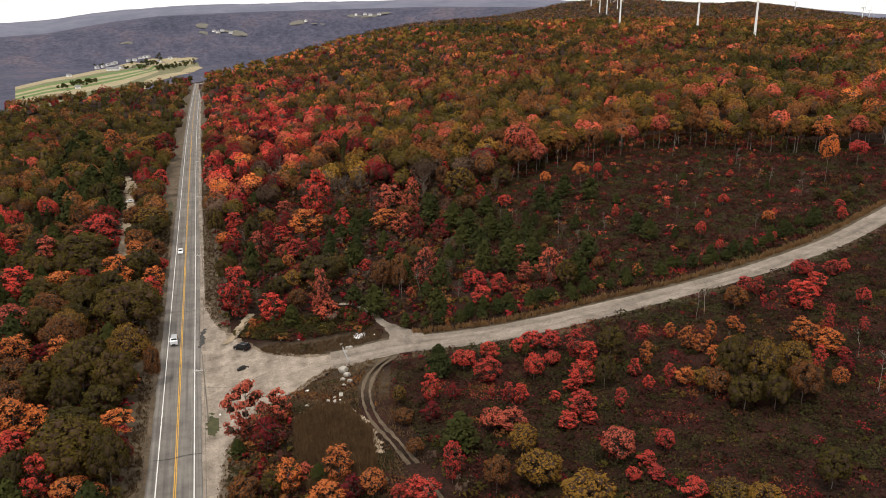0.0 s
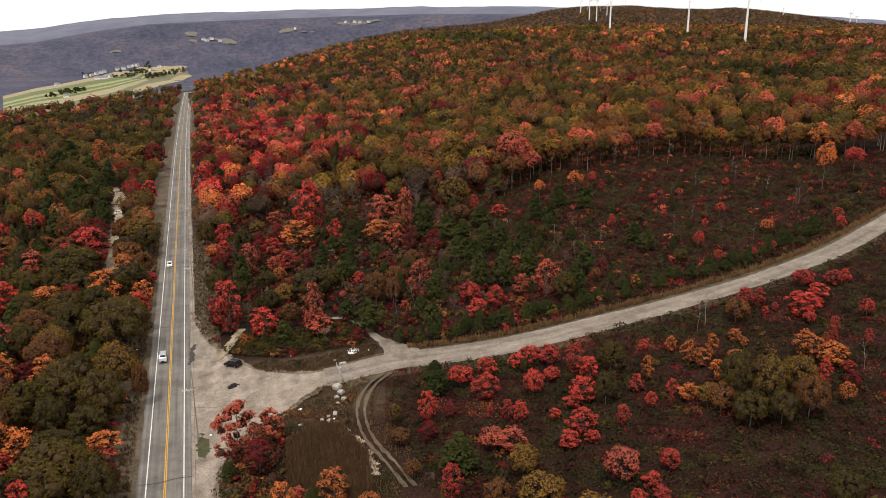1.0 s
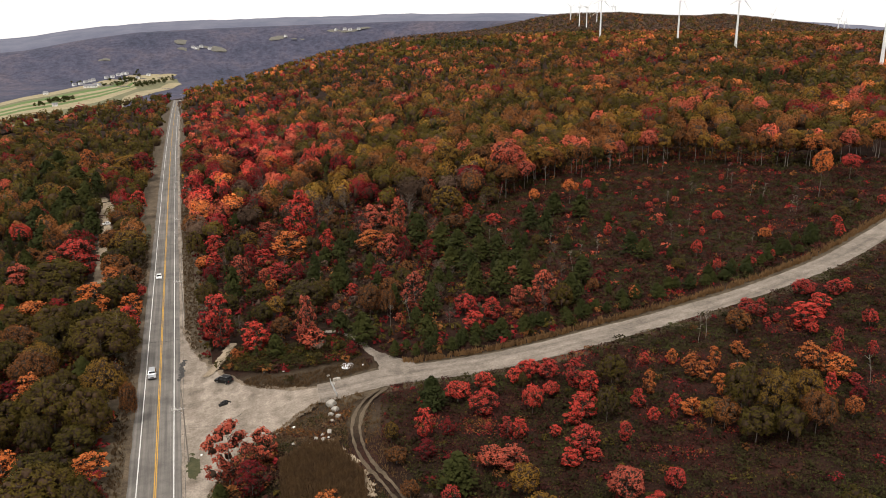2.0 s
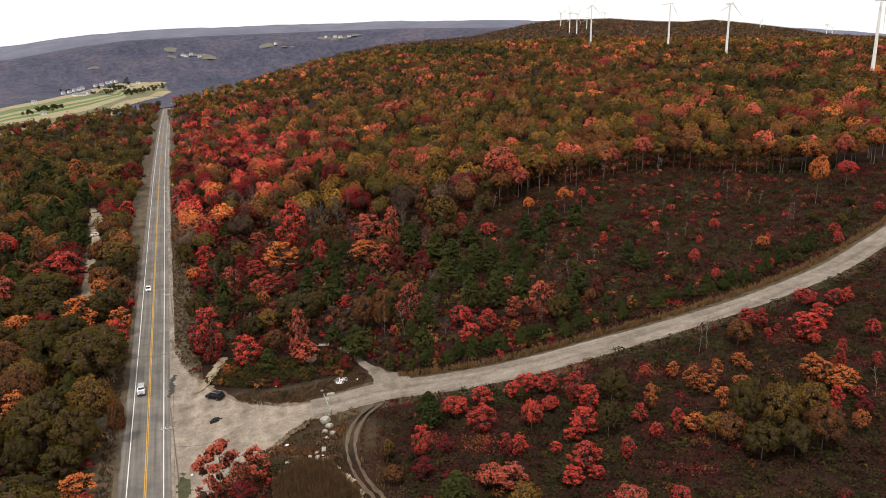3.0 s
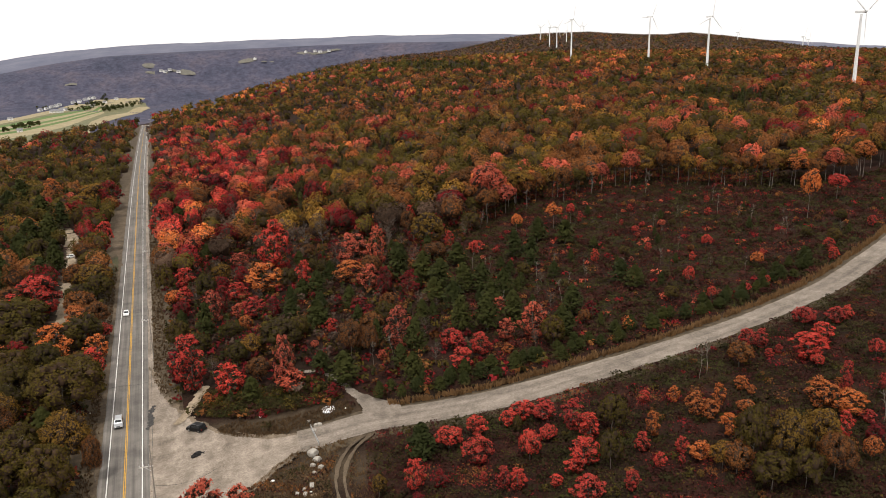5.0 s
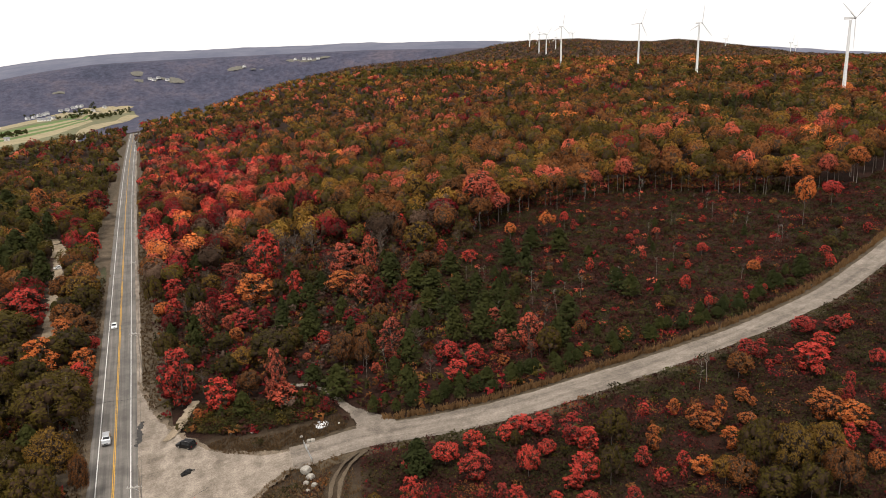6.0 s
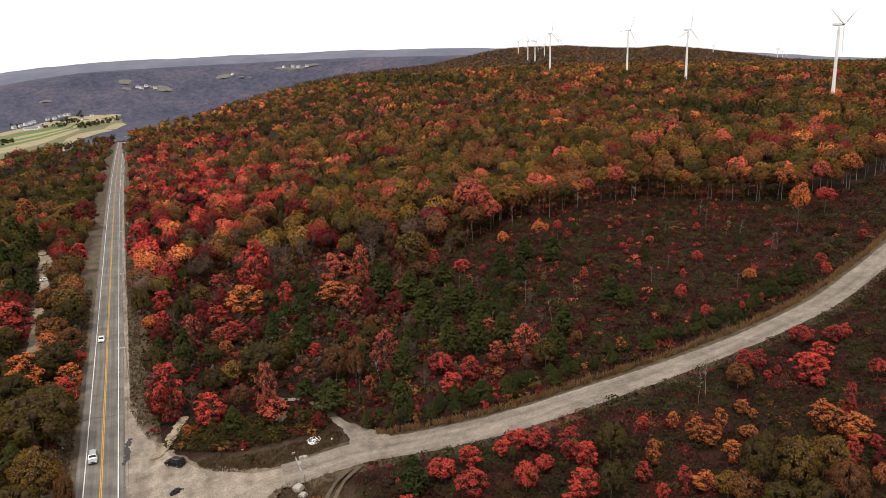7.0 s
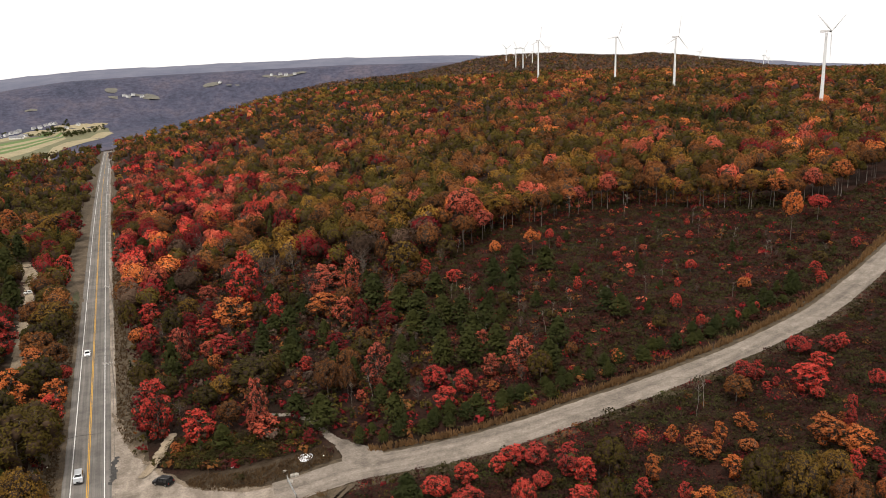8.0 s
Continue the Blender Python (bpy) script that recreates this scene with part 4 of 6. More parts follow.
place("gold", (-21.8, 525.9, 16.3, 18.3), (-29.1, 513.0, 12.2, 14.3), (-59.9, 467.8, 11.2, 13.2), (62.6, 467.6, 10.5, 5.9), (45.7, 454.1, 9.3, 9.5), (33.8, 439.9, 10.0, 8.6), (72.7, 396.4, 6.4, 6.1), (24.6, 382.1, 7.3, 3.7), (77.1, 375.8, 7.4, 6.3), (105.8, 371.2, 13.2, 6.9), (125.1, 354.1, 15.3, 11.3), (37.9, 349.0, 11.0, 5.3), (-13.3, 331.4, 13.0, 13.9), (159.1, 330.8, 12.3, 14.5), (32.3, 318.0, 7.8, 6.7), (28.7, 315.6, 3.6, 3.1), (106.6, 295.9, 15.2, 12.0), (33.7, 235.1, 6.7, 7.3), (-28.0, 216.2, 11.6, 10.0), (-11.1, 192.1, 15.0, 10.4), (45.7, 148.1, 5.0, 2.7), (102.1, 122.6, 5.8, 4.4))
place("gold", (97.1, 122.1, 2.0, 1.3), (62.0, 119.0, 6.2, 5.3), (111.1, 117.0, 12.2, 7.3), (116.9, 115.9, 11.0, 6.8), (60.8, 108.6, 6.7, 7.6), (64.7, 98.4, 7.3, 8.6), (84.9, 89.9, 5.0, 5.8), (89.3, 87.3, 4.7, 5.5))
place("salmon", (12.7, 354.4, 12.1, 7.4), (40.2, 333.0, 6.2, 7.0), (142.4, 324.7, 17.0, 14.0), (77.6, 296.7, 13.0, 12.6), (84.2, 287.2, 15.7, 6.1), (-43.2, 282.4, 15.4, 10.2), (33.5, 270.7, 5.2, 4.9), (25.1, 270.0, 11.7, 6.4), (75.2, 265.7, 9.1, 6.5), (49.5, 228.5, 2.7, 2.3), (-42.2, 221.5, 12.4, 8.6), (68.8, 211.0, 12.5, 6.7), (63.7, 208.8, 2.7, 3.0), (37.6, 206.2, 15.1, 5.3), (38.5, 205.1, 6.2, 7.3), (94.9, 198.8, 6.5, 4.5), (100.5, 195.0, 10.1, 6.9), (21.0, 154.8, 7.4, 5.7), (13.9, 149.8, 13.6, 7.9), (23.5, 129.9, 3.8, 3.3), (60.4, 129.8, 4.6, 5.2), (62.9, 127.2, 5.0, 5.6))
place("salmon", (76.0, 109.2, 6.8, 6.0))
place("twig", (45.7, 400.9, 13.9, 7.3), (53.5, 382.4, 13.0, 8.0), (62.5, 335.9, 11.5, 7.1), (98.4, 335.0, 10.6, 6.2), (73.7, 332.4, 12.5, 8.0), (66.4, 331.1, 12.4, 7.9), (96.2, 314.4, 11.0, 6.8), (72.2, 299.6, 10.4, 6.4))


for i in range(60):
    x = 58 + 2.3 * i + rng.uniform(-1.2, 1.2)
    plant("pine", x, gravel_y(x) + rng.uniform(9.5, 16), rng.uniform(2.4, 4.6), rng.uniform(2.4, 3.8))


def dead(x, y, h):
    ob = base("dead_tree", Matrix.Translation((x, y, gz(x, y))) @ Matrix.Rotation(rng.uniform(0, 6.28), 4, "Z") @ Matrix.Rotation(rng.uniform(-0.15, 0.15), 4, "X") @ Matrix.Diagonal((h, h, h, 1)), "bare pale dead tree standing in the brush", "dead tree", "dead trees")
    o = new("trunk", BARE[int(rng.integers(0, 4))])
    o.parent = ob


def free(x, y):
    """Whether trees may stand here, and how thickly (0 to 1)."""
    x, y = np.asarray(x, float), np.asarray(y, float)
    d = np.ones_like(x)
    off = x - road_x(y)
    westside = np.where((y > 375) & (y < 640), 12.5, 9.5)
    d = np.where((off > -westside) & (off < 11), 0, d)
    d = np.where(inside(x, y, PAD) | inside(x, y, MARSH) | inside(x, y, [(5, 80), (10, 150), (22, 168), (45, 190), (60, 178), (48, 160), (40, 100), (28, 110), (22, 80)]), 0, d)
    d = np.where((x > 4) & (x < 30) & (y > 138) & (y < 201) | (x > 4) & (x < 22) & (y > 190) & (y < 213), 0, d)
    d = np.where(away(x, y, [(12, 206), (19, 224)]) < 4, 0, d)
    d = np.where(inside(x, y, [(11, 210), (20, 199), (34, 187), (50, 186), (48, 196), (20, 206)]), 0, d)
    d = np.where(away(x, y, list(zip(GX, GY))) < 8.5, 0, d)
    d = np.where((away(x, y, TRACK) < 3) | (away(x, y, TRAIL) < 2.5) | (away(x, y, LANE) < 5), 0, d)
    d = np.where(inside(x, y, [(-32, 312), (-22, 342), (-17, 272), (-24, 262), (-33, 270)]), 0, d)
    d = np.where(inside(x, y, CLEARING), 0.07, d)
    d = np.where(inside(x, y, SCRUB), np.where(away(x, y, list(zip(GX, GY))) < 18, 0, 0.05), d)
    return d


def hue(x, y, r):
    """The kind of tree that stands at a place; r is even in 0 to 1."""
    n1 = math.sin(x / 31 + 1.7 * math.sin(y / 47)) + math.sin(y / 39 + 1.3 * math.sin(x / 53 + 1))
    if inside(np.array(x), np.array(y), CLEARING):
        table = (("pine", 0.5), ("red", 0.2), ("olive", 0.2), ("orange", 0.1))
    elif inside(np.array(x), np.array(y), SCRUB):
        table = (("pine", 0.2), ("red", 0.25), ("olive", 0.25), ("brown", 0.3))
    elif x < 0:
        if x < -38 and y < 470 and n1 > -0.8:
            table = (("pine", 0.62), ("olive", 0.22), ("brown", 0.1), ("red", 0.06))
        else:
            table = (("olive", 0.46), ("brown", 0.18), ("gold", 0.08), ("orange", 0.06), ("crimson", 0.07), ("red", 0.05), ("pine", 0.10)) if y < 330 else (("olive", 0.52), ("brown", 0.15), ("gold", 0.03), ("crimson", 0.05), ("salmon", 0.02), ("pine", 0.23))
    elif math.hypot(x - 12, y - 14) > 1500:
        table = (("twig", 0.62), ("brown", 0.14), ("olive", 0.16), ("pine", 0.08))
    elif y < 340 and x < 150:
        table = (("pine", 0.24), ("twig", 0.30), ("crimson", 0.18), ("olive", 0.14), ("brown", 0.14))
    elif math.hypot((x - 440) / 60, (y - 1230) / 240) < 1 or math.hypot((x - 388) / 26, (y - 460) / 70) < 1:
        table = (("pine", 0.7), ("olive", 0.3))
    elif x < 60 + 0.1 * (y - 235) + 18 * n1 and y < 900:
        table = (("red", 0.18), ("crimson", 0.24), ("salmon", 0.11), ("orange", 0.04), ("brown", 0.14), ("olive", 0.12), ("gold", 0.03), ("twig", 0.10), ("pine", 0.04))
    elif n1 > 0.9:
        table = (("brown", 0.30), ("salmon", 0.12), ("crimson", 0.06), ("orange", 0.04), ("gold", 0.16), ("olive", 0.27), ("pine", 0.05))
    else:
        table = (("olive", 0.44), ("gold", 0.12), ("brown", 0.29), ("orange", 0.02), ("salmon", 0.05), ("crimson", 0.02), ("pine", 0.06))
    for kind, w in table:
        r -= w
        if r <= 0:
            return kind
    return table[0][0]


def scatter(n, near, far, a0, a1, gap):
    """Even random places in a wedge seen from above the highway."""
    d = np.sqrt(rng.uniform(near ** 2, far ** 2, n))
    a = np.radians(rng.uniform(a0, a1, n))
    x, y = 13 + d * np.sin(a), d * np.cos(a)
    ok = rng.random(n) < free(x, y)
    x, y = x[ok], y[ok]
    cells, out = {}, []
    for px, py, h in PLANTED:
        cells.setdefault((int(px // gap), int(py // gap)), []).append((px, py))
    for px, py in zip(x, y):
        i, j = int(px // gap), int(py // gap)
        if all((px - qx) ** 2 + (py - qy) ** 2 > gap * gap for u in (-1, 0, 1) for v in (-1, 0, 1) for qx, qy in cells.get((i + u, j + v), ())):
            cells.setdefault((i, j), []).append((px, py))
            out.append((px, py))
    return out


# the wood's edge above the open slope: tall trees with bare lower trunks
EDGE = CLEARING[2:7]
for (x0, y0), (x1, y1) in zip(EDGE, EDGE[1:]):
    steps = int(math.hypot(x1 - x0, y1 - y0) / 4.4)
    for i in range(steps):
        f = (i + rng.uniform(0, 0.9)) / steps
        x, y = x0 + (x1 - x0) * f + rng.uniform(-1, 3), y0 + (y1 - y0) * f + rng.uniform(-2, 7)
        plant(("gold", "orange", "brown", "salmon", "olive", "gold", "brown", "olive")[int(rng.integers(0, 8))], x, y, rng.uniform(11, 15), rng.uniform(6, 8.5), True)


# trees that can be told apart
for x, y in scatter(2600, 90, 330, -17, 52, 7.2):
    kind = hue(x, y, rng.random())
    open_land = inside(np.array(x), np.array(y), SCRUB) or inside(np.array(x), np.array(y), CLEARING)
    h = rng.uniform(2.5, 5) if open_land else rng.uniform(9, 13) if x < 0 else rng.uniform(5, 8.5)
    plant(kind, x, y, h)
# pines, young maples and snags on the lower part of the open slope
for i in range(40):
    x = 84 + 48 * rng.random() ** 1.4
    y = gravel_y(x) + rng.uniform(12, 86)
    if all((x - px) ** 2 + (y - py) ** 2 > 16 for px, py, h in PLANTED):
        kind = ("pine", "pine", "olive", "salmon", "crimson", "pine", "twig")[int(rng.integers(0, 7))]
        plant(kind, x, y, rng.uniform(3, 6))
for i in range(40):
    x = rng.uniform(125, 225)
    y = gravel_y(x) + rng.uniform(14, 100)
    if inside(np.array(x), np.array(y), CLEARING):
        plant(("pine", "olive", "brown", "red", "twig", "salmon")[int(rng.integers(0, 6))], x, y, rng.uniform(1.8, 3.4))
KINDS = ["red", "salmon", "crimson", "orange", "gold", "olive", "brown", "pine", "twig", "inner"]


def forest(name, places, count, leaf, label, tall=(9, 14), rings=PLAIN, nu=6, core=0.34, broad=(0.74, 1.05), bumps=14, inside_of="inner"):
    """Woods too many to count, in one mesh: rounded uneven crowns of leaf sprays over branchwork coloured dark as inner
    shade.
    """
    hs = rng.uniform(*tall, len(places))
    ws = hs * rng.uniform(*broad, len(places))
    kinds = []
    for x, y in places:
        r = math.sin(math.floor((x + 7 * math.sin(y / 13)) / 21) * 12.99 + math.floor((y + 9 * math.sin(x / 17)) / 30) * 78.23) * 43758.5
        kinds.append(hue(x, y, r - math.floor(r) if rng.random() < 0.4 else rng.random()))
    tones = rng.uniform(-0.46, 0.44, len(places))
    P = np.array(places)
    Z = ground_z(P[:, 0], P[:, 1])
    pine = np.array([k == "pine" for k in kinds])
    ws = np.where(pine, ws * 0.62, ws)
    vs, idx, tone, ns = [], [], [], []
    for (x, y), h, w, kind, t, z in zip(places, hs, ws, kinds, tones, Z):
        if kind == "pine":
            c, d = pine_points(rng, count, 0.9)
        else:
            c, d = crown_points(rng, broad_lobes(rng, 1.0, 0.42, 1.0, bumps, 0.40), count, 0.18)
        c = c * np.array([w, w, h]) + np.array([x, y, z])
        nrm = d * 0.8 + np.array([0, 0, 0.3]) + rng.normal(size=(count, 3)) * 0.3
        vs.append(leaves_at(c, nrm, rng.uniform(0.6, 1.35, count) * leaf, rng))
        ns.append(np.repeat((c - np.array([x, y, z + h * 0.5])) / np.array([w, w, h]) * 2.0 + d * 0.9 + nrm * 0.12, 3, 0))
        idx.append(np.full(count, KINDS.index(kind)))
        tone.append(t + rng.uniform(-0.06, 0.06, count))
    v = np.vstack(vs)
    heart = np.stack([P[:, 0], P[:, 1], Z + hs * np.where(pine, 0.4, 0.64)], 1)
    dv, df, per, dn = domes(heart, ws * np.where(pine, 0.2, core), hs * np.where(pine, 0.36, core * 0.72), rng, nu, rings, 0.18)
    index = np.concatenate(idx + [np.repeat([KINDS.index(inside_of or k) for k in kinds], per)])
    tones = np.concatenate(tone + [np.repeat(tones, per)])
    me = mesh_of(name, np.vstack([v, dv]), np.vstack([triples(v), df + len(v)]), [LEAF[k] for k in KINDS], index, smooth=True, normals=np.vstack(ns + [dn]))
    me.attributes.new("tone", "FLOAT", "FACE").data.foreach_set("value", tones.astype(np.float32))
    return tagged(new(name, me), label, "forest", kind="stuff")


edge_line = CLEARING[1:6]
mid = [p for p in scatter(16000, 330, 720, -18, 54, 7.4) if away(np.array([p[0]]), np.array([p[1]]), edge_line)[0] > 5 and not inside(np.array(p[0]), np.array(p[1]), CLEARING)]
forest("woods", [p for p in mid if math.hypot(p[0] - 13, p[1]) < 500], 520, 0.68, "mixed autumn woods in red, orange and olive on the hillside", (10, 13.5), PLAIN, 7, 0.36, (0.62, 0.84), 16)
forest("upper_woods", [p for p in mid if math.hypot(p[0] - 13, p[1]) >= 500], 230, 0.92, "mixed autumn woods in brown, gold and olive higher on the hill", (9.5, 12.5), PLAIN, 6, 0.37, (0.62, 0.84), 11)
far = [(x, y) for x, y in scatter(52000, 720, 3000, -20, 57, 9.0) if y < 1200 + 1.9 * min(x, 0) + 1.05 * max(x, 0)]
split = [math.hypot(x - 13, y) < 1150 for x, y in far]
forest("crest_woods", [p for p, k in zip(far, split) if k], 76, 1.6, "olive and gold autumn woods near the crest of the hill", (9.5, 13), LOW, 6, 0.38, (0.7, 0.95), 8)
forest("far_woods", [p for p, k in zip(far, split) if not k], 9, 3.0, "distant autumn woods covering the long hill", (9.5, 13), LOW, 6, 0.40, (0.8, 1.05), 5, "")


def thicket(name, x, y, kinds, weights, tall, count, leaf, label):
    """Bushes in one mesh: low mounds with a fringe of leaves."""
    pick = rng.choice(len(kinds), len(x), p=weights)
    h = rng.uniform(*tall, len(x))
    wide = h * rng.uniform(0.6, 1.1, len(x))
    z = ground_z(x, y)
    n = len(x)
    d = rng.normal(size=(n, count, 3))
    d[..., 2] = np.abs(d[..., 2])
    d /= np.linalg.norm(d, axis=2, keepdims=True)
    c = np.stack([x, y, z + h * 0.35], 1)[:, None] + d * rng.uniform(0.55, 1.2, (n, count, 1)) * np.stack([wide, wide, h * 0.6], 1)[:, None]
    nrm = d * 0.6 + np.array([0, 0, 0.4]) + rng.normal(size=(n, count, 3)) * 0.4
    v = leaves_at(c.reshape(-1, 3), nrm.reshape(-1, 3), (rng.uniform(0.6, 1.3, (n, count)) * leaf * (0.5 + h[:, None] / 3)).ravel(), rng)
    t = rng.uniform(-0.35, 0.35, n)
    me = mesh_of(name, v, triples(v), [LEAF[k] for k in kinds], np.repeat(pick, count), smooth=True, normals=np.repeat((d + nrm * 0.4).reshape(-1, 3), 3, 0))
    me.attributes.new("tone", "FLOAT", "FACE").data.foreach_set("value", np.repeat(t, count).astype(np.float32))
    return tagged(new(name, me), label, "brush", kind="stuff")


def spread(n, poly, gap=6):
    P = np.array(poly)
    x, y = rng.uniform(P[:, 0].min(), P[:, 0].max(), n), rng.uniform(P[:, 1].min(), P[:, 1].max(), n)
    ok = inside(x, y, poly) & (away(x, y, list(zip(GX, GY))) > gap) & (away(x, y, TRACK) > 1.8)
    return x[ok], y[ok]


def carpet(name, x, y, kinds, weights, leaf, tall, label):
    """Low tangled growth that hides the soil, in drifts of different kinds and heights."""
    n = len(x)
    drift = 0.5 + 0.28 * ripple(x, y, 0.16) + 0.22 * ripple(y + 40, x, 0.45) + rng.normal(size=n) * 0.07
    pick = np.clip(np.searchsorted(np.cumsum(weights), np.argsort(np.argsort(drift)) / n), 0, len(kinds) - 1)
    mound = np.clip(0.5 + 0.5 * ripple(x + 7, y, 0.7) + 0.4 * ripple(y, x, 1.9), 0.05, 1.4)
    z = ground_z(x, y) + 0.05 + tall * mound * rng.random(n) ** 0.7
    nrm = np.array([0, 0, 0.55]) + rng.normal(size=(n, 3)) * 0.5
    nrm[:, 2] = np.abs(nrm[:, 2])
    v = leaves_at(np.stack([x, y, z], 1), nrm, rng.uniform(0.6, 1.4, n) * leaf, rng)
    me = mesh_of(name, v, triples(v), [LEAF[k] for k in kinds], pick, smooth=True, normals=np.repeat(nrm * 0.6 + np.array([0, 0, 0.7]), 3, 0))
    # lighter tone on the high mounds, darker in the low places
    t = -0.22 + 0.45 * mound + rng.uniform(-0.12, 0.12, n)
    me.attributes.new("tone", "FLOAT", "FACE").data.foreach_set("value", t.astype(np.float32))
    return tagged(new(name, me), label, "brush", kind="stuff")


x, y = spread(300000, CLEARING)
ok = rng.random(len(x)) < np.clip(1.25 - np.hypot(x - 13, y) / 600, 0.5, 1)
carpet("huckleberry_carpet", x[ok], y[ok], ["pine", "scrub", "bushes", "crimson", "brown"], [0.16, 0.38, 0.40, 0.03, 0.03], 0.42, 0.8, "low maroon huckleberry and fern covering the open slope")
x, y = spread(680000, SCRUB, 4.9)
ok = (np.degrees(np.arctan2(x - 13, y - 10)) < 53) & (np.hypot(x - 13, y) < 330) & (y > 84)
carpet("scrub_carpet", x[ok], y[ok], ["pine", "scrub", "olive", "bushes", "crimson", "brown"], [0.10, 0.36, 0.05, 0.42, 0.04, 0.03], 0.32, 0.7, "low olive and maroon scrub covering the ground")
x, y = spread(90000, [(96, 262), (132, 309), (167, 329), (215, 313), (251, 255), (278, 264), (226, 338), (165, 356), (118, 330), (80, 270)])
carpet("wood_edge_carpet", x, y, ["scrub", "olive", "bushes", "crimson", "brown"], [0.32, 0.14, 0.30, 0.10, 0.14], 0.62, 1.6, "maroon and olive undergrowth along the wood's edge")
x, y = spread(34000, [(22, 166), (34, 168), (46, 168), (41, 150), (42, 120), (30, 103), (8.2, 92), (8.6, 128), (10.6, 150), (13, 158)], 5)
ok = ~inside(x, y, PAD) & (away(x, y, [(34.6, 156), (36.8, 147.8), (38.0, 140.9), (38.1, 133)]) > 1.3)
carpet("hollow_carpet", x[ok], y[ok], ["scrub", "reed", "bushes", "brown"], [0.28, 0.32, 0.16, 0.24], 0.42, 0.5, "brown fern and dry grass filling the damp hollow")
x, y = spread(4600, CLEARING)
thicket("huckleberry_brush", x, y, ["bushes", "scrub", "crimson", "brown", "salmon"], [0.54, 0.34, 0.06, 0.04, 0.02], (0.6, 2.0), 26, 0.55, "dark red huckleberry brush covering the open slope")
x, y = spread(7000, SCRUB, 5.4)
ok = (np.degrees(np.arctan2(x - 13, y - 10)) < 53) & (np.hypot(x - 13, y) < 330)
thicket("scrub_brush", x[ok], y[ok], ["scrub", "bushes", "crimson", "olive", "brown"], [0.50, 0.32, 0.04, 0.09, 0.05], (0.6, 1.8), 30, 0.45, "dark olive and maroon scrub below the gravel road")
x, y = rng.uniform(-60, 130, 14000), rng.uniform(100, 480, 14000)
isle = inside(x, y, [(14, 209), (21, 201), (30, 194), (50, 191), (48, 203), (20, 214)]) | inside(x, y, [(12, 150), (24, 160), (23, 130), (30, 112), (14, 112)])
ok = ((free(x, y) > 0.5) & (np.hypot(x - 13, y) < 470)) | isle
low = [p for p in scatter(14000, 90, 450, -17, 40, 3.6) if free(np.array([p[0]]), np.array([p[1]]))[0] > 0.5]
forest("sapling_growth", low, 30, 0.7, "young autumn saplings filling the gaps between trees", (2.2, 5), LOW, 5, 0.2, (0.7, 1.0), 5)
thicket("woodland_understory", x[ok], y[ok], ["bushes", "scrub", "crimson", "brown", "olive"], [0.30, 0.34, 0.12, 0.12, 0.12], (0.6, 2.2), 12, 0.8, "tangled maroon and olive understory beneath the trees")

x, y = rng.uniform(12, 52, 1500), rng.uniform(186, 222, 1500)
ok = inside(x, y, [(15, 208), (21, 202), (30, 196), (49, 192), (47, 206), (30, 210), (20, 218)]) & (away(x, y, TRAIL) > 2.5)
thicket("bank_bushes", x[ok], y[ok], ["scrub", "pine", "olive", "bushes", "orange"], [0.36, 0.28, 0.2, 0.155, 0.005], (0.6, 2.2), 70, 0.30, "dark green and brown bushes on the bank above the lot")
for x, y, h in ((131.5, 305, 9), (158.7, 319, 9), (187.6, 316, 11), (204.4, 300, 10), (120.5, 233, 8), (125.4, 222, 6), (130.6, 221, 7), (139.4, 218, 7), (60.6, 207, 7), (65.8, 206, 8), (107, 209, 6), (123.7, 155, 9), (120.3, 153, 8), (136.6, 120, 7), (130, 107.5, 9), (214, 270, 8), (205, 255, 8), (205, 244, 6)):
    dead(x, y, h)
for i in range(26):
    x = rng.uniform(100, 230)
    y = gravel_y(x) + rng.uniform(14, 110)
    if inside(np.array(x), np.array(y), CLEARING):
        dead(x, y, rng.uniform(3.5, 7.5))


# ---- roadside ----
def grass_tufts(name, x, y, kind, tall, blades, label, width=0.10):
    n = len(x)
    X, Y = np.repeat(x, blades) + rng.normal(size=n * blades) * 0.22, np.repeat(y, blades) + rng.normal(size=n * blades) * 0.22
    h = rng.uniform(*tall, n * blades)
    a = rng.uniform(0, 6.28, n * blades)
    z = ground_z(X, Y)
    lean = rng.normal(size=(n * blades, 2)) * 0.25
    w = np.stack([np.cos(a), np.sin(a), 0 * a], 1) * width
    foot = np.stack([X, Y, z - 0.05], 1)
    tip = foot + np.stack([lean[:, 0] * h, lean[:, 1] * h, h], 1)
    v = np.stack([foot - w, foot + w, tip + w * 0.35, tip - w * 0.35], 1).reshape(-1, 3)
    me = mesh_of(name, v, np.arange(len(v)).reshape(-1, 4), [LEAF[kind]])
    return tagged(new(name, me), label, "grass", kind="stuff")


gx = rng.uniform(58, 330, 1500)
grass_tufts("verge_grass", gx, gravel_y(gx) + 6.2 - 1.8 * step(85, 150, gx) + rng.exponential(0.6, 1500) + 0.25 * ripple(gx, gx), "straw", (0.6, 1.4), 7, "tall straw-coloured grass along the gravel road", 0.13)
gx, gy = rng.uniform(20, 50, 1700), rng.uniform(183, 197, 1700)
ok = (away(gx, gy, [(18, 199), (26, 191), (34, 188), (48, 188)]) < 3.6) & ~inside(gx, gy, PAD)
grass_tufts("bank_grass", gx[ok], gy[ok], "reed", (0.2, 0.6), 5, "dry tan grass on the bank beside the lot", 0.10)
gx, gy = spread(5200, MARSH)
grass_tufts("reed_bed", gx, gy, "reed", (1.0, 2.0), 6, "brown reeds standing in a damp hollow", 0.09)
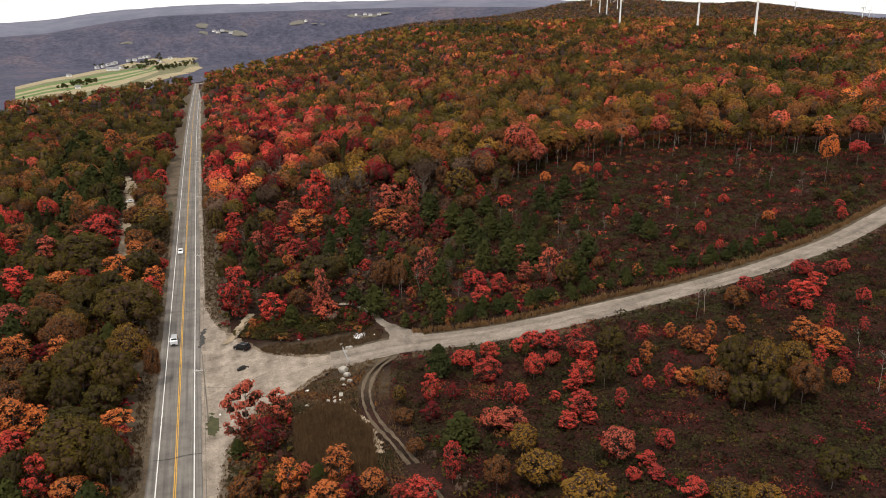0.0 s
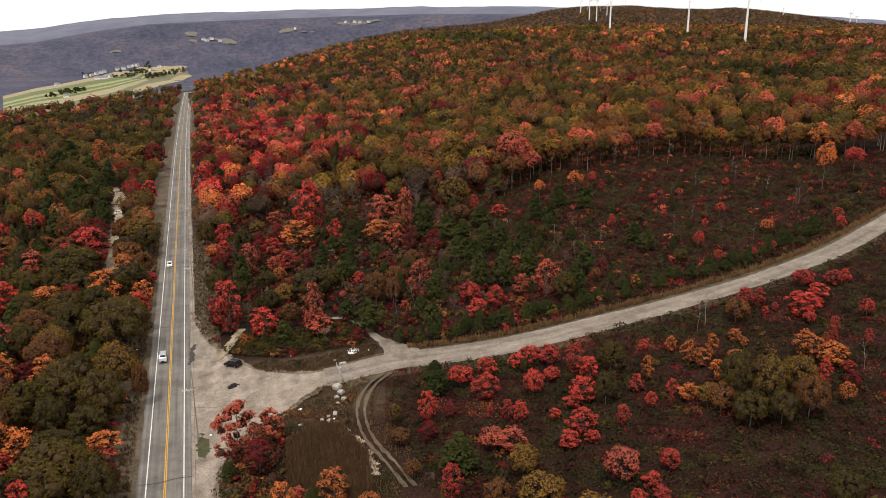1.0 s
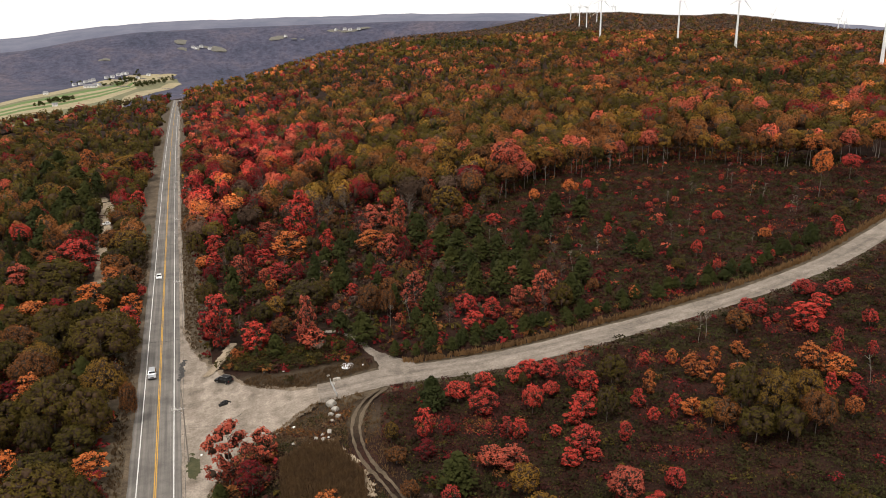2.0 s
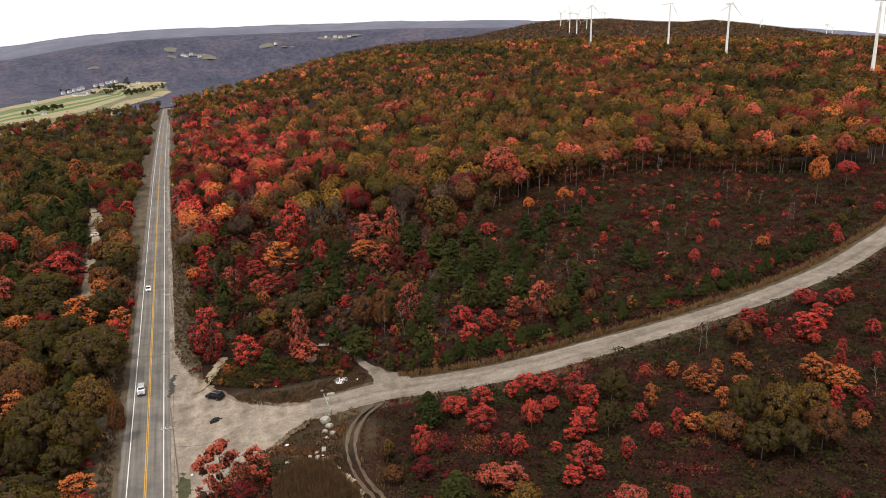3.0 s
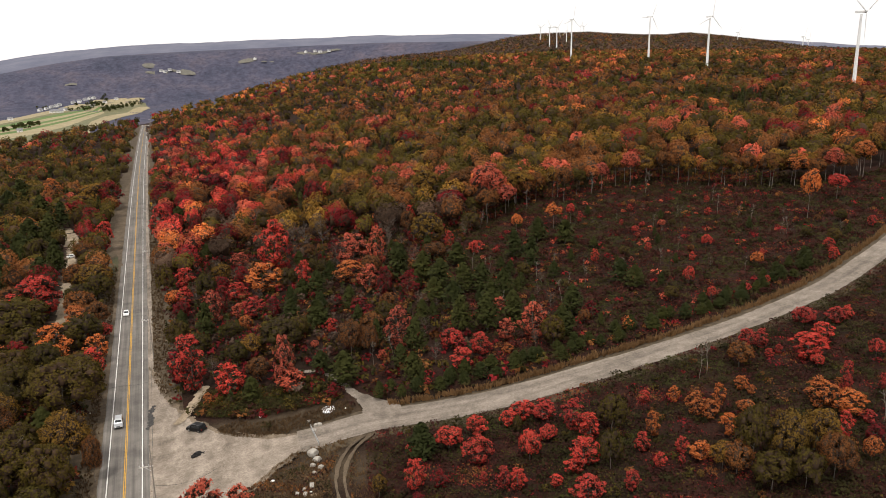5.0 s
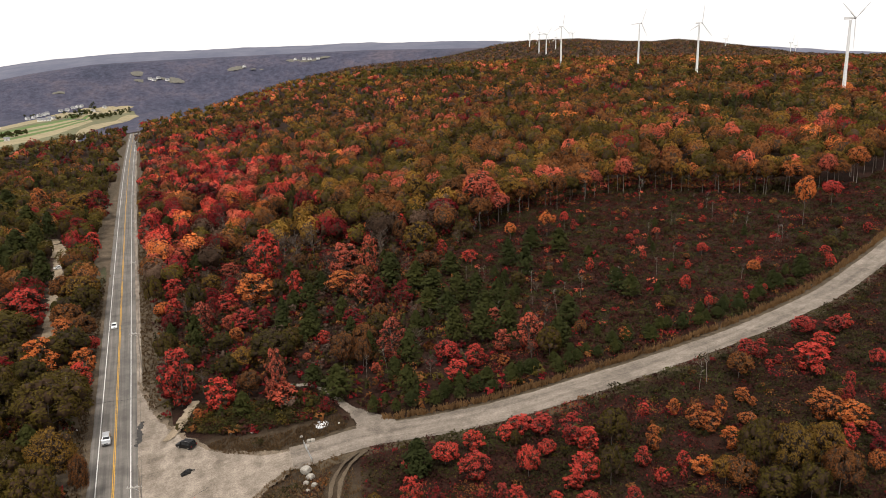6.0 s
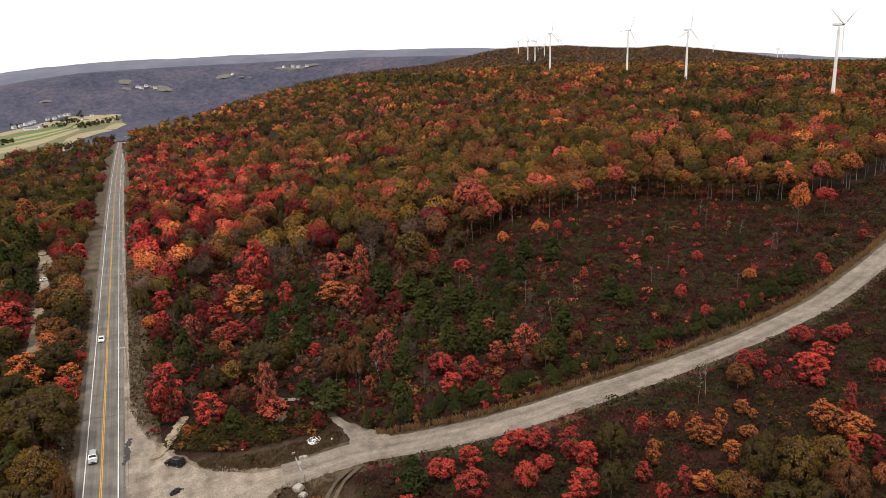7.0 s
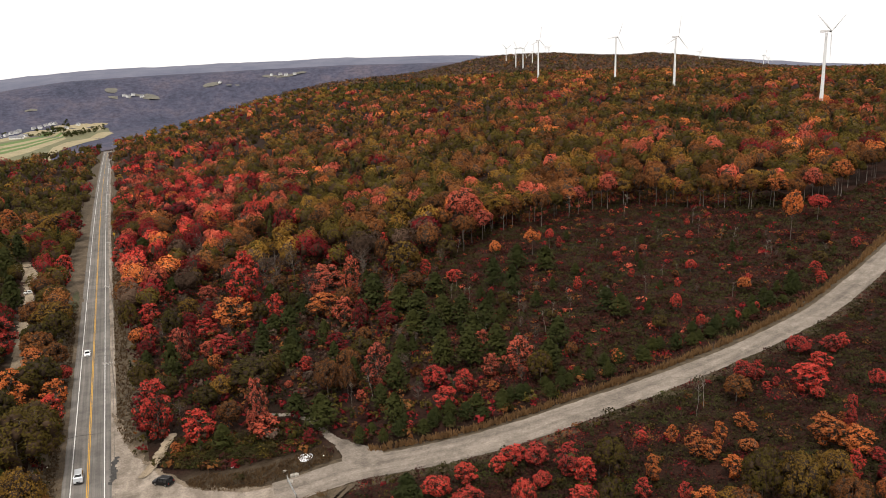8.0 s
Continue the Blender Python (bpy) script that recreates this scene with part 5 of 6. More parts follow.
gx, gy = rng.uniform(24, 46, 3000), rng.uniform(120, 176, 3000)
ok = ~inside(gx, gy, MARSH) & ~inside(gx, gy, PAD) & (away(gx, gy, TRACK) > 1.5) & (away(gx, gy, list(zip(GX, GY))) > 4.2)
grass_tufts("hollow_grass", gx[ok], gy[ok], "straw", (0.2, 0.6), 4, "short dry grass round the hollow", 0.08)
gy = rng.uniform(90, 620, 5200)
side = rng.random(5200) < 0.5
gx = road_x(gy) + np.where(side, rng.uniform(6.6, 10.5, 5200), -rng.uniform(6.6, 9, 5200))
ok = ~inside(gx, gy, PAD) & ~((gx < 0) & (gy > 375) & (gy < 640))
grass_tufts("roadside_grass", gx[ok], gy[ok], "reed", (0.25, 0.7), 4, "short dry grass along the highway edge", 0.12)


def boulder(x, y, r, flat=0.6):
    bm = bmesh.new()
    bmesh.ops.create_icosphere(bm, subdivisions=2, radius=1)
    o = Vector((rng.uniform(-9, 9), rng.uniform(-9, 9), rng.uniform(-9, 9)))
    for v in bm.verts:
        v.co *= 1 + 0.28 * noise.noise(v.co * 1.3 + o) + 0.09 * noise.noise(v.co * 4 + o)
        q = 0.42
        v.co = Vector([math.copysign(min(abs(c), 0.62 + 0.14 * math.sin(o.x + i)), c) for i, c in enumerate(v.co)])
        v.co.x, v.co.y, v.co.z = v.co.x * r * 1.15, v.co.y * r * 0.85, v.co.z * r * flat
    me = bpy.data.meshes.new("boulder")
    bm.to_mesh(me)
    bm.free()
    me.materials.append(ROCK)
    ob = new("boulder", me)
    ob.matrix_basis = pose(x, y, gz(x, y) + r * flat * 0.35, rng.uniform(-12, 12), rng.uniform(-12, 12), rng.uniform(0, 360))
    tagged(ob, "pale weathered boulder set in dry grass", "boulder", "boulders by the gate")


for x, y, r in ((37.7, 171.4, 1.5), (38.0, 168.5, 1.1), (36.8, 166.6, 0.9), (38.1, 165.0, 0.9), (36.6, 163.7, 0.6), (35.1, 159.2, 0.92), (33.6, 159.0, 0.6), (32.0, 158.0, 0.75), (33.4, 157.0, 0.8), (30.3, 156.0, 1.0), (40.7, 183.5, 0.75), (41.6, 183.4, 0.75), (39.9, 181.3, 0.75), (39.8, 186.6, 0.5), (29.2, 155.4, 0.50), (27.5, 158.6, 0.5)):
    boulder(x, y, r)


def swing_gate(x, y, turn):
    g = base("gate", pose(x, y, gz(x, y), 0, 0, turn), "open galvanised pipe gate beside the gravel road", "gate")
    for px, nm in ((0.0, "hinge_post"), (8.0, "latch_post")):
        bm = bmesh.new()
        rod(bm, (px, 0, -0.4), (px, 0, 1.5), 0.09, 0.09, 10)
        part(nm, bm, STEEL, g)
    for z in (0.55, 0.9, 1.25):
        bm = bmesh.new()
        rod(bm, (0.1, 0, z), (7.8, 0, z), 0.05, 0.05, 8)
        part("rail", bm, STEEL, g)
    for px in (0.15, 2.7, 5.2, 7.75):
        bm = bmesh.new()
        rod(bm, (px, 0.0, 0.5), (px, 0.0, 1.3), 0.035, 0.035, 6)
        part("upright", bm, STEEL, g)
    bm = bmesh.new()
    rod(bm, (0.15, 0.06, 1.25), (7.7, 0.06, 0.55), 0.03, 0.03, 6)
    part("brace", bm, STEEL, g)


swing_gate(39.4, 182.0, -89)

POLES = []


def utility_pole(y):
    x = 6.4 + float(road_x(y)) + 0.002 * (y - 165)
    z = gz(x, y)
    ob = base("utility_pole", pose(x, y, z), "weathered wooden utility pole with one road-side arm", "utility pole", "poles along the highway")
    bm = bmesh.new()
    rod(bm, (0, 0, -0.5), (0, 0, 16.6), 0.17, 0.10, 10)
    part("pole", bm, WOOD, ob)
    bm = bmesh.new()
    box(bm, -2.3, -0.07, 12.15, 0.25, 0.07, 12.32)
    part("crossarm", bm, BLEACHED, ob, "pale sun-bleached crossarm")
    bm = bmesh.new()
    rod(bm, (-1.2, 0, 12.15), (-0.12, 0, 11.2), 0.035, 0.035, 6)
    part("brace", bm, STEEL, ob)
    for px in (-2.15, -1.35, -0.5):
        bm = bmesh.new()
        rod(bm, (px, 0, 12.32), (px, 0, 12.52), 0.03, 0.03, 6)
        rod(bm, (px, 0, 12.5), (px, 0, 12.66), 0.075, 0.045, 8)
        part("insulator", bm, LAMP, ob)
    POLES.append((x, y, z))


for i in range(13):
    utility_pole(-18 + 91.0 * i if i else -18)


def cable(name, p0, p1, sag, r, label):
    cu = bpy.data.curves.new(name, "CURVE")
    cu.dimensions, cu.bevel_depth, cu.bevel_resolution = "3D", r, 1
    sp = cu.splines.new("POLY")
    sp.points.add(12)
    for i in range(13):
        f = i / 12
        p = Vector(p0).lerp(Vector(p1), f) - Vector((0, 0, 4 * sag * f * (1 - f)))
        sp.points[i].co = (*p, 1)
    cu.materials.append(CABLE)
    return tagged(new(name, cu), label, "cable", "cables along the highway")


for (x0, y0, z0), (x1, y1, z1) in zip(POLES, POLES[1:]):
    cable("power_cable", (x0 - 2.15, y0, z0 + 12.68), (x1 - 2.15, y1, z1 + 12.68), 1.6, 0.016, "thin dark power cable between poles")
    cable("power_cable", (x0 - 0.5, y0, z0 + 12.68), (x1 - 0.5, y1, z1 + 12.68), 1.6, 0.016, "thin dark power cable between poles")
    cable("phone_cable", (x0 - 0.15, y0, z0 + 8.3), (x1 - 0.15, y1, z1 + 8.3), 1.1, 0.03, "dark telephone cable between poles")
x0, y0, z0 = POLES[2]
cable("drop_cable", (x0, y0, z0 + 8.2), (18, 164, gz(18, 164) + 7.5), 1.2, 0.022, "dark drop cable running into a maple")


def road_sign(x, y):
    ob = base("road_sign", pose(x, y, gz(x, y), 0, 0, 0), "yellow diamond warning sign with a plate on a steel post", "road sign")
    bm = bmesh.new()
    rod(bm, (0, 0, -0.3), (0, 0, 3.4), 0.04, 0.04, 8)
    part("post", bm, STEEL, ob)
    bm = bmesh.new()
    box(bm, -0.55, -0.02, -0.55, 0.55, 0.02, 0.55)
    bmesh.ops.rotate(bm, verts=bm.verts, cent=(0, 0, 0), matrix=Matrix.Rotation(radians(45), 3, "Y"))
    bmesh.ops.translate(bm, verts=bm.verts, vec=(0, -0.06, 3.2))
    face = part("sign_face", bm, SIGN, ob)
    bm = bmesh.new()
    rod(bm, (0.0, -0.085, 2.85), (0.0, -0.085, 3.3), 0.05, 0.05, 6)
    rod(bm, (0.0, -0.085, 3.3), (-0.2, -0.085, 3.55), 0.05, 0.04, 6)
    part("symbol", bm, BLACK, face, "black bent-arrow symbol")
    bm = bmesh.new()
    box(bm, -0.32, -0.08, 1.75, 0.32, -0.04, 2.25)
    plate = part("speed_plate", bm, SIGN, ob)
    bm = bmesh.new()
    box(bm, -0.18, -0.085, 1.92, 0.18, -0.081, 2.1)
    part("bar", bm, BLACK, plate)


road_sign(8.3, 512)
post = base("marker_post", pose(8.2, 480, gz(8.2, 480)), "short white marker post on the roadside", "marker post")
bm = bmesh.new()
rod(bm, (0, 0, -0.2), (0, 0, 1.0), 0.09, 0.09, 8)
part("post", bm, STEEL, post)
bm = bmesh.new()
rod(bm, (0, 0, 1.0), (0, 0, 1.35), 0.22, 0.2, 10)
part("cap", bm, SIDING, post, "white cap")


# ---- vehicles ----
def car(m, paint, label, L, W, Hh, boxy, category="car"):
    """A car facing +y: a lofted body with windows, lamps and wheels as parts."""
    ob = base("car", m, label, category)
    h2 = L / 2
    sill, belt, hood = 0.30, Hh * 0.56, Hh * 0.54
    if boxy:
        prof = [(-h2, 0.45), (-h2, belt), (-h2 + 0.06, belt + 0.05), (-h2 + 0.28, Hh - 0.03), (-h2 + 0.45, Hh), (h2 * 0.12, Hh), (h2 * 0.22, Hh - 0.04), (h2 * 0.48, belt + 0.05), (h2 * 0.86, hood), (h2 - 0.08, hood - 0.10), (h2, 0.55), (h2 - 0.04, 0.36), (h2 - 0.5, sill), (-h2 + 0.5, sill)]
    else:
        prof = [(-h2, 0.5), (-h2 + 0.05, belt - 0.02), (-h2 * 0.62, belt + 0.06), (-h2 * 0.42, Hh - 0.05), (-h2 * 0.25, Hh), (h2 * 0.08, Hh), (h2 * 0.2, Hh - 0.05), (h2 * 0.46, belt + 0.04), (h2 * 0.84, hood - 0.06), (h2 - 0.1, hood - 0.2), (h2, 0.52), (h2 - 0.04, 0.34), (h2 - 0.5, sill - 0.04), (-h2 + 0.5, sill - 0.04)]

    def half(z):
        return W / 2 * (1 - 0.2 * max(0.0, (z - belt) / (Hh - belt)) - 0.06 * max(0.0, (0.5 - z) / 0.3))

    bm = bmesh.new()
    rings = []
    for f, dz in ((-1, 1), (-0.86, 0), (0.86, 0), (1, 1)):
        rings.append([bm.verts.new((f * half(z), y * (0.985 if dz else 1), z - (0.02 if dz and z > belt else 0))) for y, z in prof])
    for a, b in zip(rings, rings[1:]):
        for i in range(len(prof)):
            j = (i + 1) % len(prof)
            bm.faces.new((a[i], a[j], b[j], b[i]))
    bm.faces.new(rings[0][::-1])
    bm.faces.new(rings[3])
    bmesh.ops.recalc_face_normals(bm, faces=bm.faces)
    body = part("body", bm, PAINT[paint], ob)

    def panel(name, pts, mt, par, lb=""):
        b = bmesh.new()
        top = [b.verts.new(p) for p in pts]
        c = sum((Vector(p) for p in pts), Vector()) / len(pts)
        nrm = (Vector(pts[1]) - Vector(pts[0])).cross(Vector(pts[2]) - Vector(pts[0])).normalized()
        if nrm.dot(c - Vector((0, 0, Hh * 0.5))) < 0:
            nrm = -nrm
        low = [b.verts.new(Vector(p) - nrm * 0.03) for p in pts]
        for v in top:
            v.co += nrm * 0.012
        b.faces.new(top)
        for i in range(len(pts)):
            j = (i + 1) % len(pts)
            b.faces.new((top[i], low[i], low[j], top[j]))
        bmesh.ops.recalc_face_normals(b, faces=b.faces)
        return part(name, b, mt, par, lb)

    def on(y, z, s, k=1.0):
        return (s * half(z) * k, y, z)

    zt, zb = Hh - 0.10, belt + 0.07
    fy1, fy0 = (h2 * 0.25, h2 * 0.46) if boxy else (h2 * 0.22, h2 * 0.44)
    panel("windscreen", [on(fy1, zt, -1, 0.84), on(fy1, zt, 1, 0.84), on(fy0, zb, 1, 0.84), on(fy0, zb, -1, 0.84)], GLASS, ob)
    ry1, ry0 = (-h2 + 0.24, -h2 + 0.09) if boxy else (-h2 * 0.45, -h2 * 0.61)
    panel("rear_window", [on(ry1, zt, -1, 0.82), on(ry1, zt, 1, 0.82), on(ry0, zb, 1, 0.82), on(ry0, zb, -1, 0.82)], GLASS, ob)
    cuts = [(-h2 + 0.42, -h2 * 0.42), (-h2 * 0.38, -h2 * 0.08), (-h2 * 0.04, h2 * 0.2)] if boxy else [(-h2 * 0.40, -h2 * 0.10), (-h2 * 0.06, h2 * 0.18)]
    for s in (-1, 1):
        for y0, y1 in cuts:
            top = y1 + (0 if y1 < h2 * 0.1 else -0.12)
            panel("side_window", [on(y0, zb, s), on(y1, zb, s), on(top, zt, s), on(y0 + 0.04, zt, s)], GLASS, ob)
        b = bmesh.new()
        box(b, s * W * 0.30 - 0.18, h2 - 0.10, hood - 0.30, s * W * 0.30 + 0.18, h2 + 0.012, hood - 0.14)
        part("headlight", b, LAMP, ob)
        b = bmesh.new()
        box(b, s * W * 0.40 - 0.09, -h2 - 0.012, belt - 0.32, s * W * 0.40 + 0.09, -h2 + 0.1, belt - 0.04)
        part("tail_light", b, TAIL, ob)
        b = bmesh.new()
        box(b, s * (W / 2 + 0.10) - 0.10, h2 * 0.36, belt + 0.02, s * (W / 2 + 0.10) + 0.10, h2 * 0.36 + 0.12, belt + 0.18)
        part("wing_mirror", b, PAINT[paint], ob)
        if boxy:
            b = bmesh.new()
            rod(b, (s * W * 0.33, -h2 + 0.5, Hh + 0.05), (s * W * 0.33, h2 * 0.05, Hh + 0.05), 0.025, 0.025, 6)
            part("roof_rail", b, STEEL, ob)
        for wy in (-h2 * 0.6, h2 * 0.62):
            R = 0.37 if boxy else 0.32
            b = bmesh.new()
            for r, x0, x1 in ((R, s * (W / 2 - 0.2), s * (W / 2 + 0.015)),):
                rod(b, (x0, wy, R), (x1, wy, R), r, r * 0.97, 18)
            tyre = part("wheel", b, RUBBER, ob)
            b = bmesh.new()
            rod(b, (s * (W / 2), wy, R), (s * (W / 2 + 0.03), wy, R), R * 0.62, R * 0.55, 12)
            part("rim", b, ALLOY, tyre)
    for y0, nm in ((h2, "front_bumper"), (-h2, "rear_bumper")):
        b = bmesh.new()
        box(b, -W * 0.46, y0 - 0.06, 0.36, W * 0.46, y0 + 0.05, 0.56)
        part(nm, b, RUBBER if boxy else PAINT[paint], ob)
    b = bmesh.new()
    box(b, -W * 0.22, h2 - 0.05, hood - 0.32, W * 0.22, h2 + 0.02, hood - 0.12)
    part("grille", b, BLACK, ob)
    return ob


def on_land(x, y, turn, lift=0.0):
    sx, sy = (gz(x + 1, y) - gz(x - 1, y)) / 2, (gz(x, y + 1) - gz(x, y - 1)) / 2
    up = Vector((-sx, -sy, 1)).normalized()
    fwd = Vector((math.sin(radians(turn)), math.cos(radians(turn)), 0))
    fwd = (fwd - up * fwd.dot(up)).normalized()
    rt = fwd.cross(up)
    return Matrix.Translation((x, y, gz(x, y) + lift)) @ Matrix((rt, fwd, up)).transposed().to_4x4()


car(on_land(15.6, 198.8, 318, 0.06), "black", "black sport utility vehicle parked on the gravel lot", 4.9, 1.95, 1.85, True)
car(Matrix.Translation((-1.85, 303.5, gz(0, 303.5) + 0.08)) @ Matrix.Rotation(math.pi, 4, "Z"), "white", "white saloon car on the asphalt highway", 4.7, 1.85, 1.48, False)
car(Matrix.Translation((-1.9, 212, gz(0, 212) + 0.08)) @ Matrix.Rotation(math.pi, 4, "Z"), "silver", "silver sport utility vehicle on the asphalt highway", 4.9, 1.95, 1.8, True)
car(on_land(-26.4, 401.5, 70, 0.14), "white", "white car parked on the sandy lane under trees", 4.6, 1.8, 1.5, False)

# burnt heap on the lot
bm = bmesh.new()
for i in range(44):
    a, r = rng.uniform(0, 6.28), rng.uniform(0, 1)
    c = Vector((1.15 * r * math.cos(a), 0.6 * r * math.sin(a), rng.uniform(0.05, 0.4) * (1.1 - r)))
    d = Vector((rng.uniform(-0.3, 0.3), rng.uniform(-0.2, 0.2), rng.uniform(-0.04, 0.12)))
    rod(bm, c - d, c + d, rng.uniform(0.12, 0.22), rng.uniform(0.07, 0.14), 6)
me = bpy.data.meshes.new("burnt_heap")
bm.to_mesh(me)
bm.free()
me.materials.append(CHARRED)
heap = new("burnt_heap", me)
heap.matrix_basis = pose(15.1, 186.4, gz(15.1, 186.4) + 0.1, 0, 0, 14) @ Matrix.Diagonal((1.35, 1.5, 1.6, 1))
tagged(heap, "low heap of charred black debris on the gravel", "debris")
for x, y, s in ((25.6, 199, 0.4), (34.6, 157.4, 0.3), (28.4, 165.6, 0.45), (21.5, 158.5, 0.4), (24.5, 153, 0.5), (9, 165.5, 0.35), (-8.5, 238, 0.3), (-9, 222, 0.3), (30, 196, 0.3), (48.6, 187.5, 0.35)):
    bm = bmesh.new()
    bmesh.ops.create_icosphere(bm, subdivisions=2, radius=s)
    for v in bm.verts:
        v.co = Vector((v.co.x, v.co.y * 0.7, v.co.z * 0.5)) * (1 + 0.3 * noise.noise(v.co * 4 + Vector((x, y, 0))))
    me = bpy.data.meshes.new("litter_bag")
    bm.to_mesh(me)
    bm.free()
    me.materials.append(SIDING)
    ob = new("litter_bag", me)
    ob.matrix_basis = pose(x, y, gz(x, y) + s * 0.35, 0, 0, rng.uniform(0, 360))
    tagged(ob, "small white scrap of litter in dry grass", "litter", "scraps of litter")


# ---- wind turbines on the ridge ----
def turbine_parts(hub, blade):
    ob = base("wind_turbine", Matrix(), "white three-bladed wind turbine rising from the wooded ridge", "wind turbine", "turbines on the ridge")
    bm = bmesh.new()
    for i in range(4):
        f0, f1 = i / 4, (i + 1) / 4
        rod(bm, (0, 0, -30 + (hub + 28.6) * f0), (0, 0, -30 + (hub + 28.6) * f1), 1.8 - 1.05 * f0, 1.8 - 1.05 * f1, 20)
    part("tower", bm, WHITE_STEEL, ob)
    bm = bmesh.new()
    vs = box(bm, -0.9, -2.4, hub - 0.9, 0.9, 4.6, hub + 0.8)
    bmesh.ops.bevel(bm, geom=list(bm.edges), offset=0.3, segments=2, affect="EDGES")
    part("nacelle", bm, WHITE_STEEL, ob)
    bm = bmesh.new()
    bmesh.ops.create_uvsphere(bm, u_segments=14, v_segments=10, radius=0.9)
    bmesh.ops.translate(bm, verts=bm.verts, vec=(0, -3.0, hub))
    rotor = part("hub", bm, STEEL, ob)
    for k in range(3):
        bm = bmesh.new()
        prev = None
        for f, chord, th in ((0.0, 0.6, 0.6), (0.06, 0.7, 0.5), (0.2, 1.4, 0.35), (0.55, 0.9, 0.18), (0.9, 0.45, 0.08), (1.0, 0.12, 0.04)):
            ring = [bm.verts.new((chord * (cx - 0.1), -3.5 + th * cy * 0.5, hub + 1 + blade * f)) for cx, cy in ((-0.35, 0), (-0.1, 1), (0.3, 0.7), (0.65, 0), (0.3, -0.7), (-0.1, -1))]
            if prev:
                for i in range(6):
                    bm.faces.new((prev[i], prev[(i + 1) % 6], ring[(i + 1) % 6], ring[i]))
            else:
                bm.faces.new(ring[::-1])
            prev = ring
        bm.faces.new(prev)
        bmesh.ops.rotate(bm, verts=bm.verts, cent=(0, -3.5, hub), matrix=Matrix.Rotation(radians(120 * k), 3, "Y"))
        part("blade", bm, WHITE_STEEL, rotor)
    return ob


FIRST = turbine_parts(57, 20.5)
TOPS = ((476, 455, 101.7, 178), (553, 714, 106.1, 8), (634, 938, 112.3, 25), (624, 1127, 114.0, 10), (925, 1696, 102.2, 0), (789, 1486, 107.5, 40), (798, 1534, 108.4, -30), (958, 1894, 113.6, 60), (1298, 2290, 121.6, 15), (1355, 2372, 120.8, 50), (1591, 2096, 91.7, 0), (1448, 1750, 93.1, 33), (1918, 2216, 66.9, 70), (1370, 1444, 81.6, 20), (1683, 1754, 72.2, 5))
for n, (x, y, top, spin) in enumerate(TOPS):
    ob = FIRST if n == 0 else copy_thing(FIRST, Matrix())
    ob.matrix_basis = pose(x, y, top - 57, 0, 0, 14)
    for o in ob.children_recursive:
        if o.name.startswith("hub"):
            o.matrix_basis = Matrix.Translation((0, -3.5, 57)) @ Matrix.Rotation(radians(spin), 4, "Y") @ Matrix.Translation((0, 3.5, -57))


# ---- valley farms ----
CROP = {
    "green": grainy("green_crop", (0.075, 0.13, 0.032), (0.115, 0.172, 0.05), 0.02, 0.2, 0.95, 0.05),
    "tan": grainy("tan_stubble", (0.25, 0.205, 0.115), (0.33, 0.28, 0.17), 0.02, 0.2, 0.95, 0.05),
    "olive": grainy("olive_pasture", (0.11, 0.11, 0.055), (0.17, 0.16, 0.085), 0.02, 0.2, 0.95, 0.05),
    "pale": grainy("pale_hayfield", (0.115, 0.11, 0.095), (0.16, 0.15, 0.125), 0.02, 0.2, 0.95, 0.05),
}
UPPER = [(-528, 2698), (-479, 2951), (-418, 3117), (-354, 3363), (-302, 3458), (-245, 3533), (-183, 3566)]
LOWER = [(-436, 2212), (-387, 2360), (-329, 2430), (-272, 2555), (-225, 2705), (-175, 2968), (-138, 3167)]
NEAREST = [(-151, 806), (-132, 854), (-114, 894), (-94, 952), (-77, 1018), (-155, 2599), (-123, 2790)]
NEAREST_EAST = [NEAREST[-1], (-68, 2981), (18, 3181)]
UPPER_EAST = [UPPER[-1], (-76, 3582), (2, 3561)]
LOWER_EAST = [LOWER[-1], (-72, 3220), (3, 3492)]


def field(kind, top, bottom, f0, f1, label):
    """A strip field on the valley floor between two lines, from the share f0 to the share f1 of the way across."""
    n = 40
    edge = [np.stack([np.interp(np.linspace(0, len(ln) - 1, n), np.arange(len(ln)), [p[i] for p in ln]) for i in (0, 1)], 1) for ln in (top, bottom)]
    f = np.linspace(f0, f1, 5)[None, :, None]
    P = edge[0][:, None] * (1 - f) + edge[1][:, None] * f
    X, Y = P[..., 0], P[..., 1]
    i = np.arange(X.size).reshape(X.shape)
    q = np.stack([i[:-1, :-1], i[1:, :-1], i[1:, 1:], i[:-1, 1:]], -1).reshape(-1, 4)
    me = mesh_of("field", np.stack([X, Y, ground_z(X, Y) + 1.2], -1).reshape(-1, 3), q, [CROP[kind]], smooth=True)
    return tagged(new("field", me), label, "field", kind="structure")


FIELD_WORDS = {"green": "strip of green crop on the valley floor", "tan": "strip of tan stubble on the valley floor", "olive": "olive pasture on the valley floor"}
for kind, f0, f1 in (("tan", 0.0, 0.2), ("olive", 0.2, 0.3), ("green", 0.3, 0.42), ("tan", 0.42, 0.54), ("green", 0.54, 0.63), ("tan", 0.63, 0.70), ("green", 0.70, 0.79), ("tan", 0.79, 1.0)):
    field(kind, UPPER, LOWER, f0, f1, FIELD_WORDS[kind])
for kind, f0, f1 in (("tan", 0.0, 0.55), ("olive", 0.55, 1.0)):
    field(kind, UPPER_EAST, LOWER_EAST, f0, f1, FIELD_WORDS[kind])
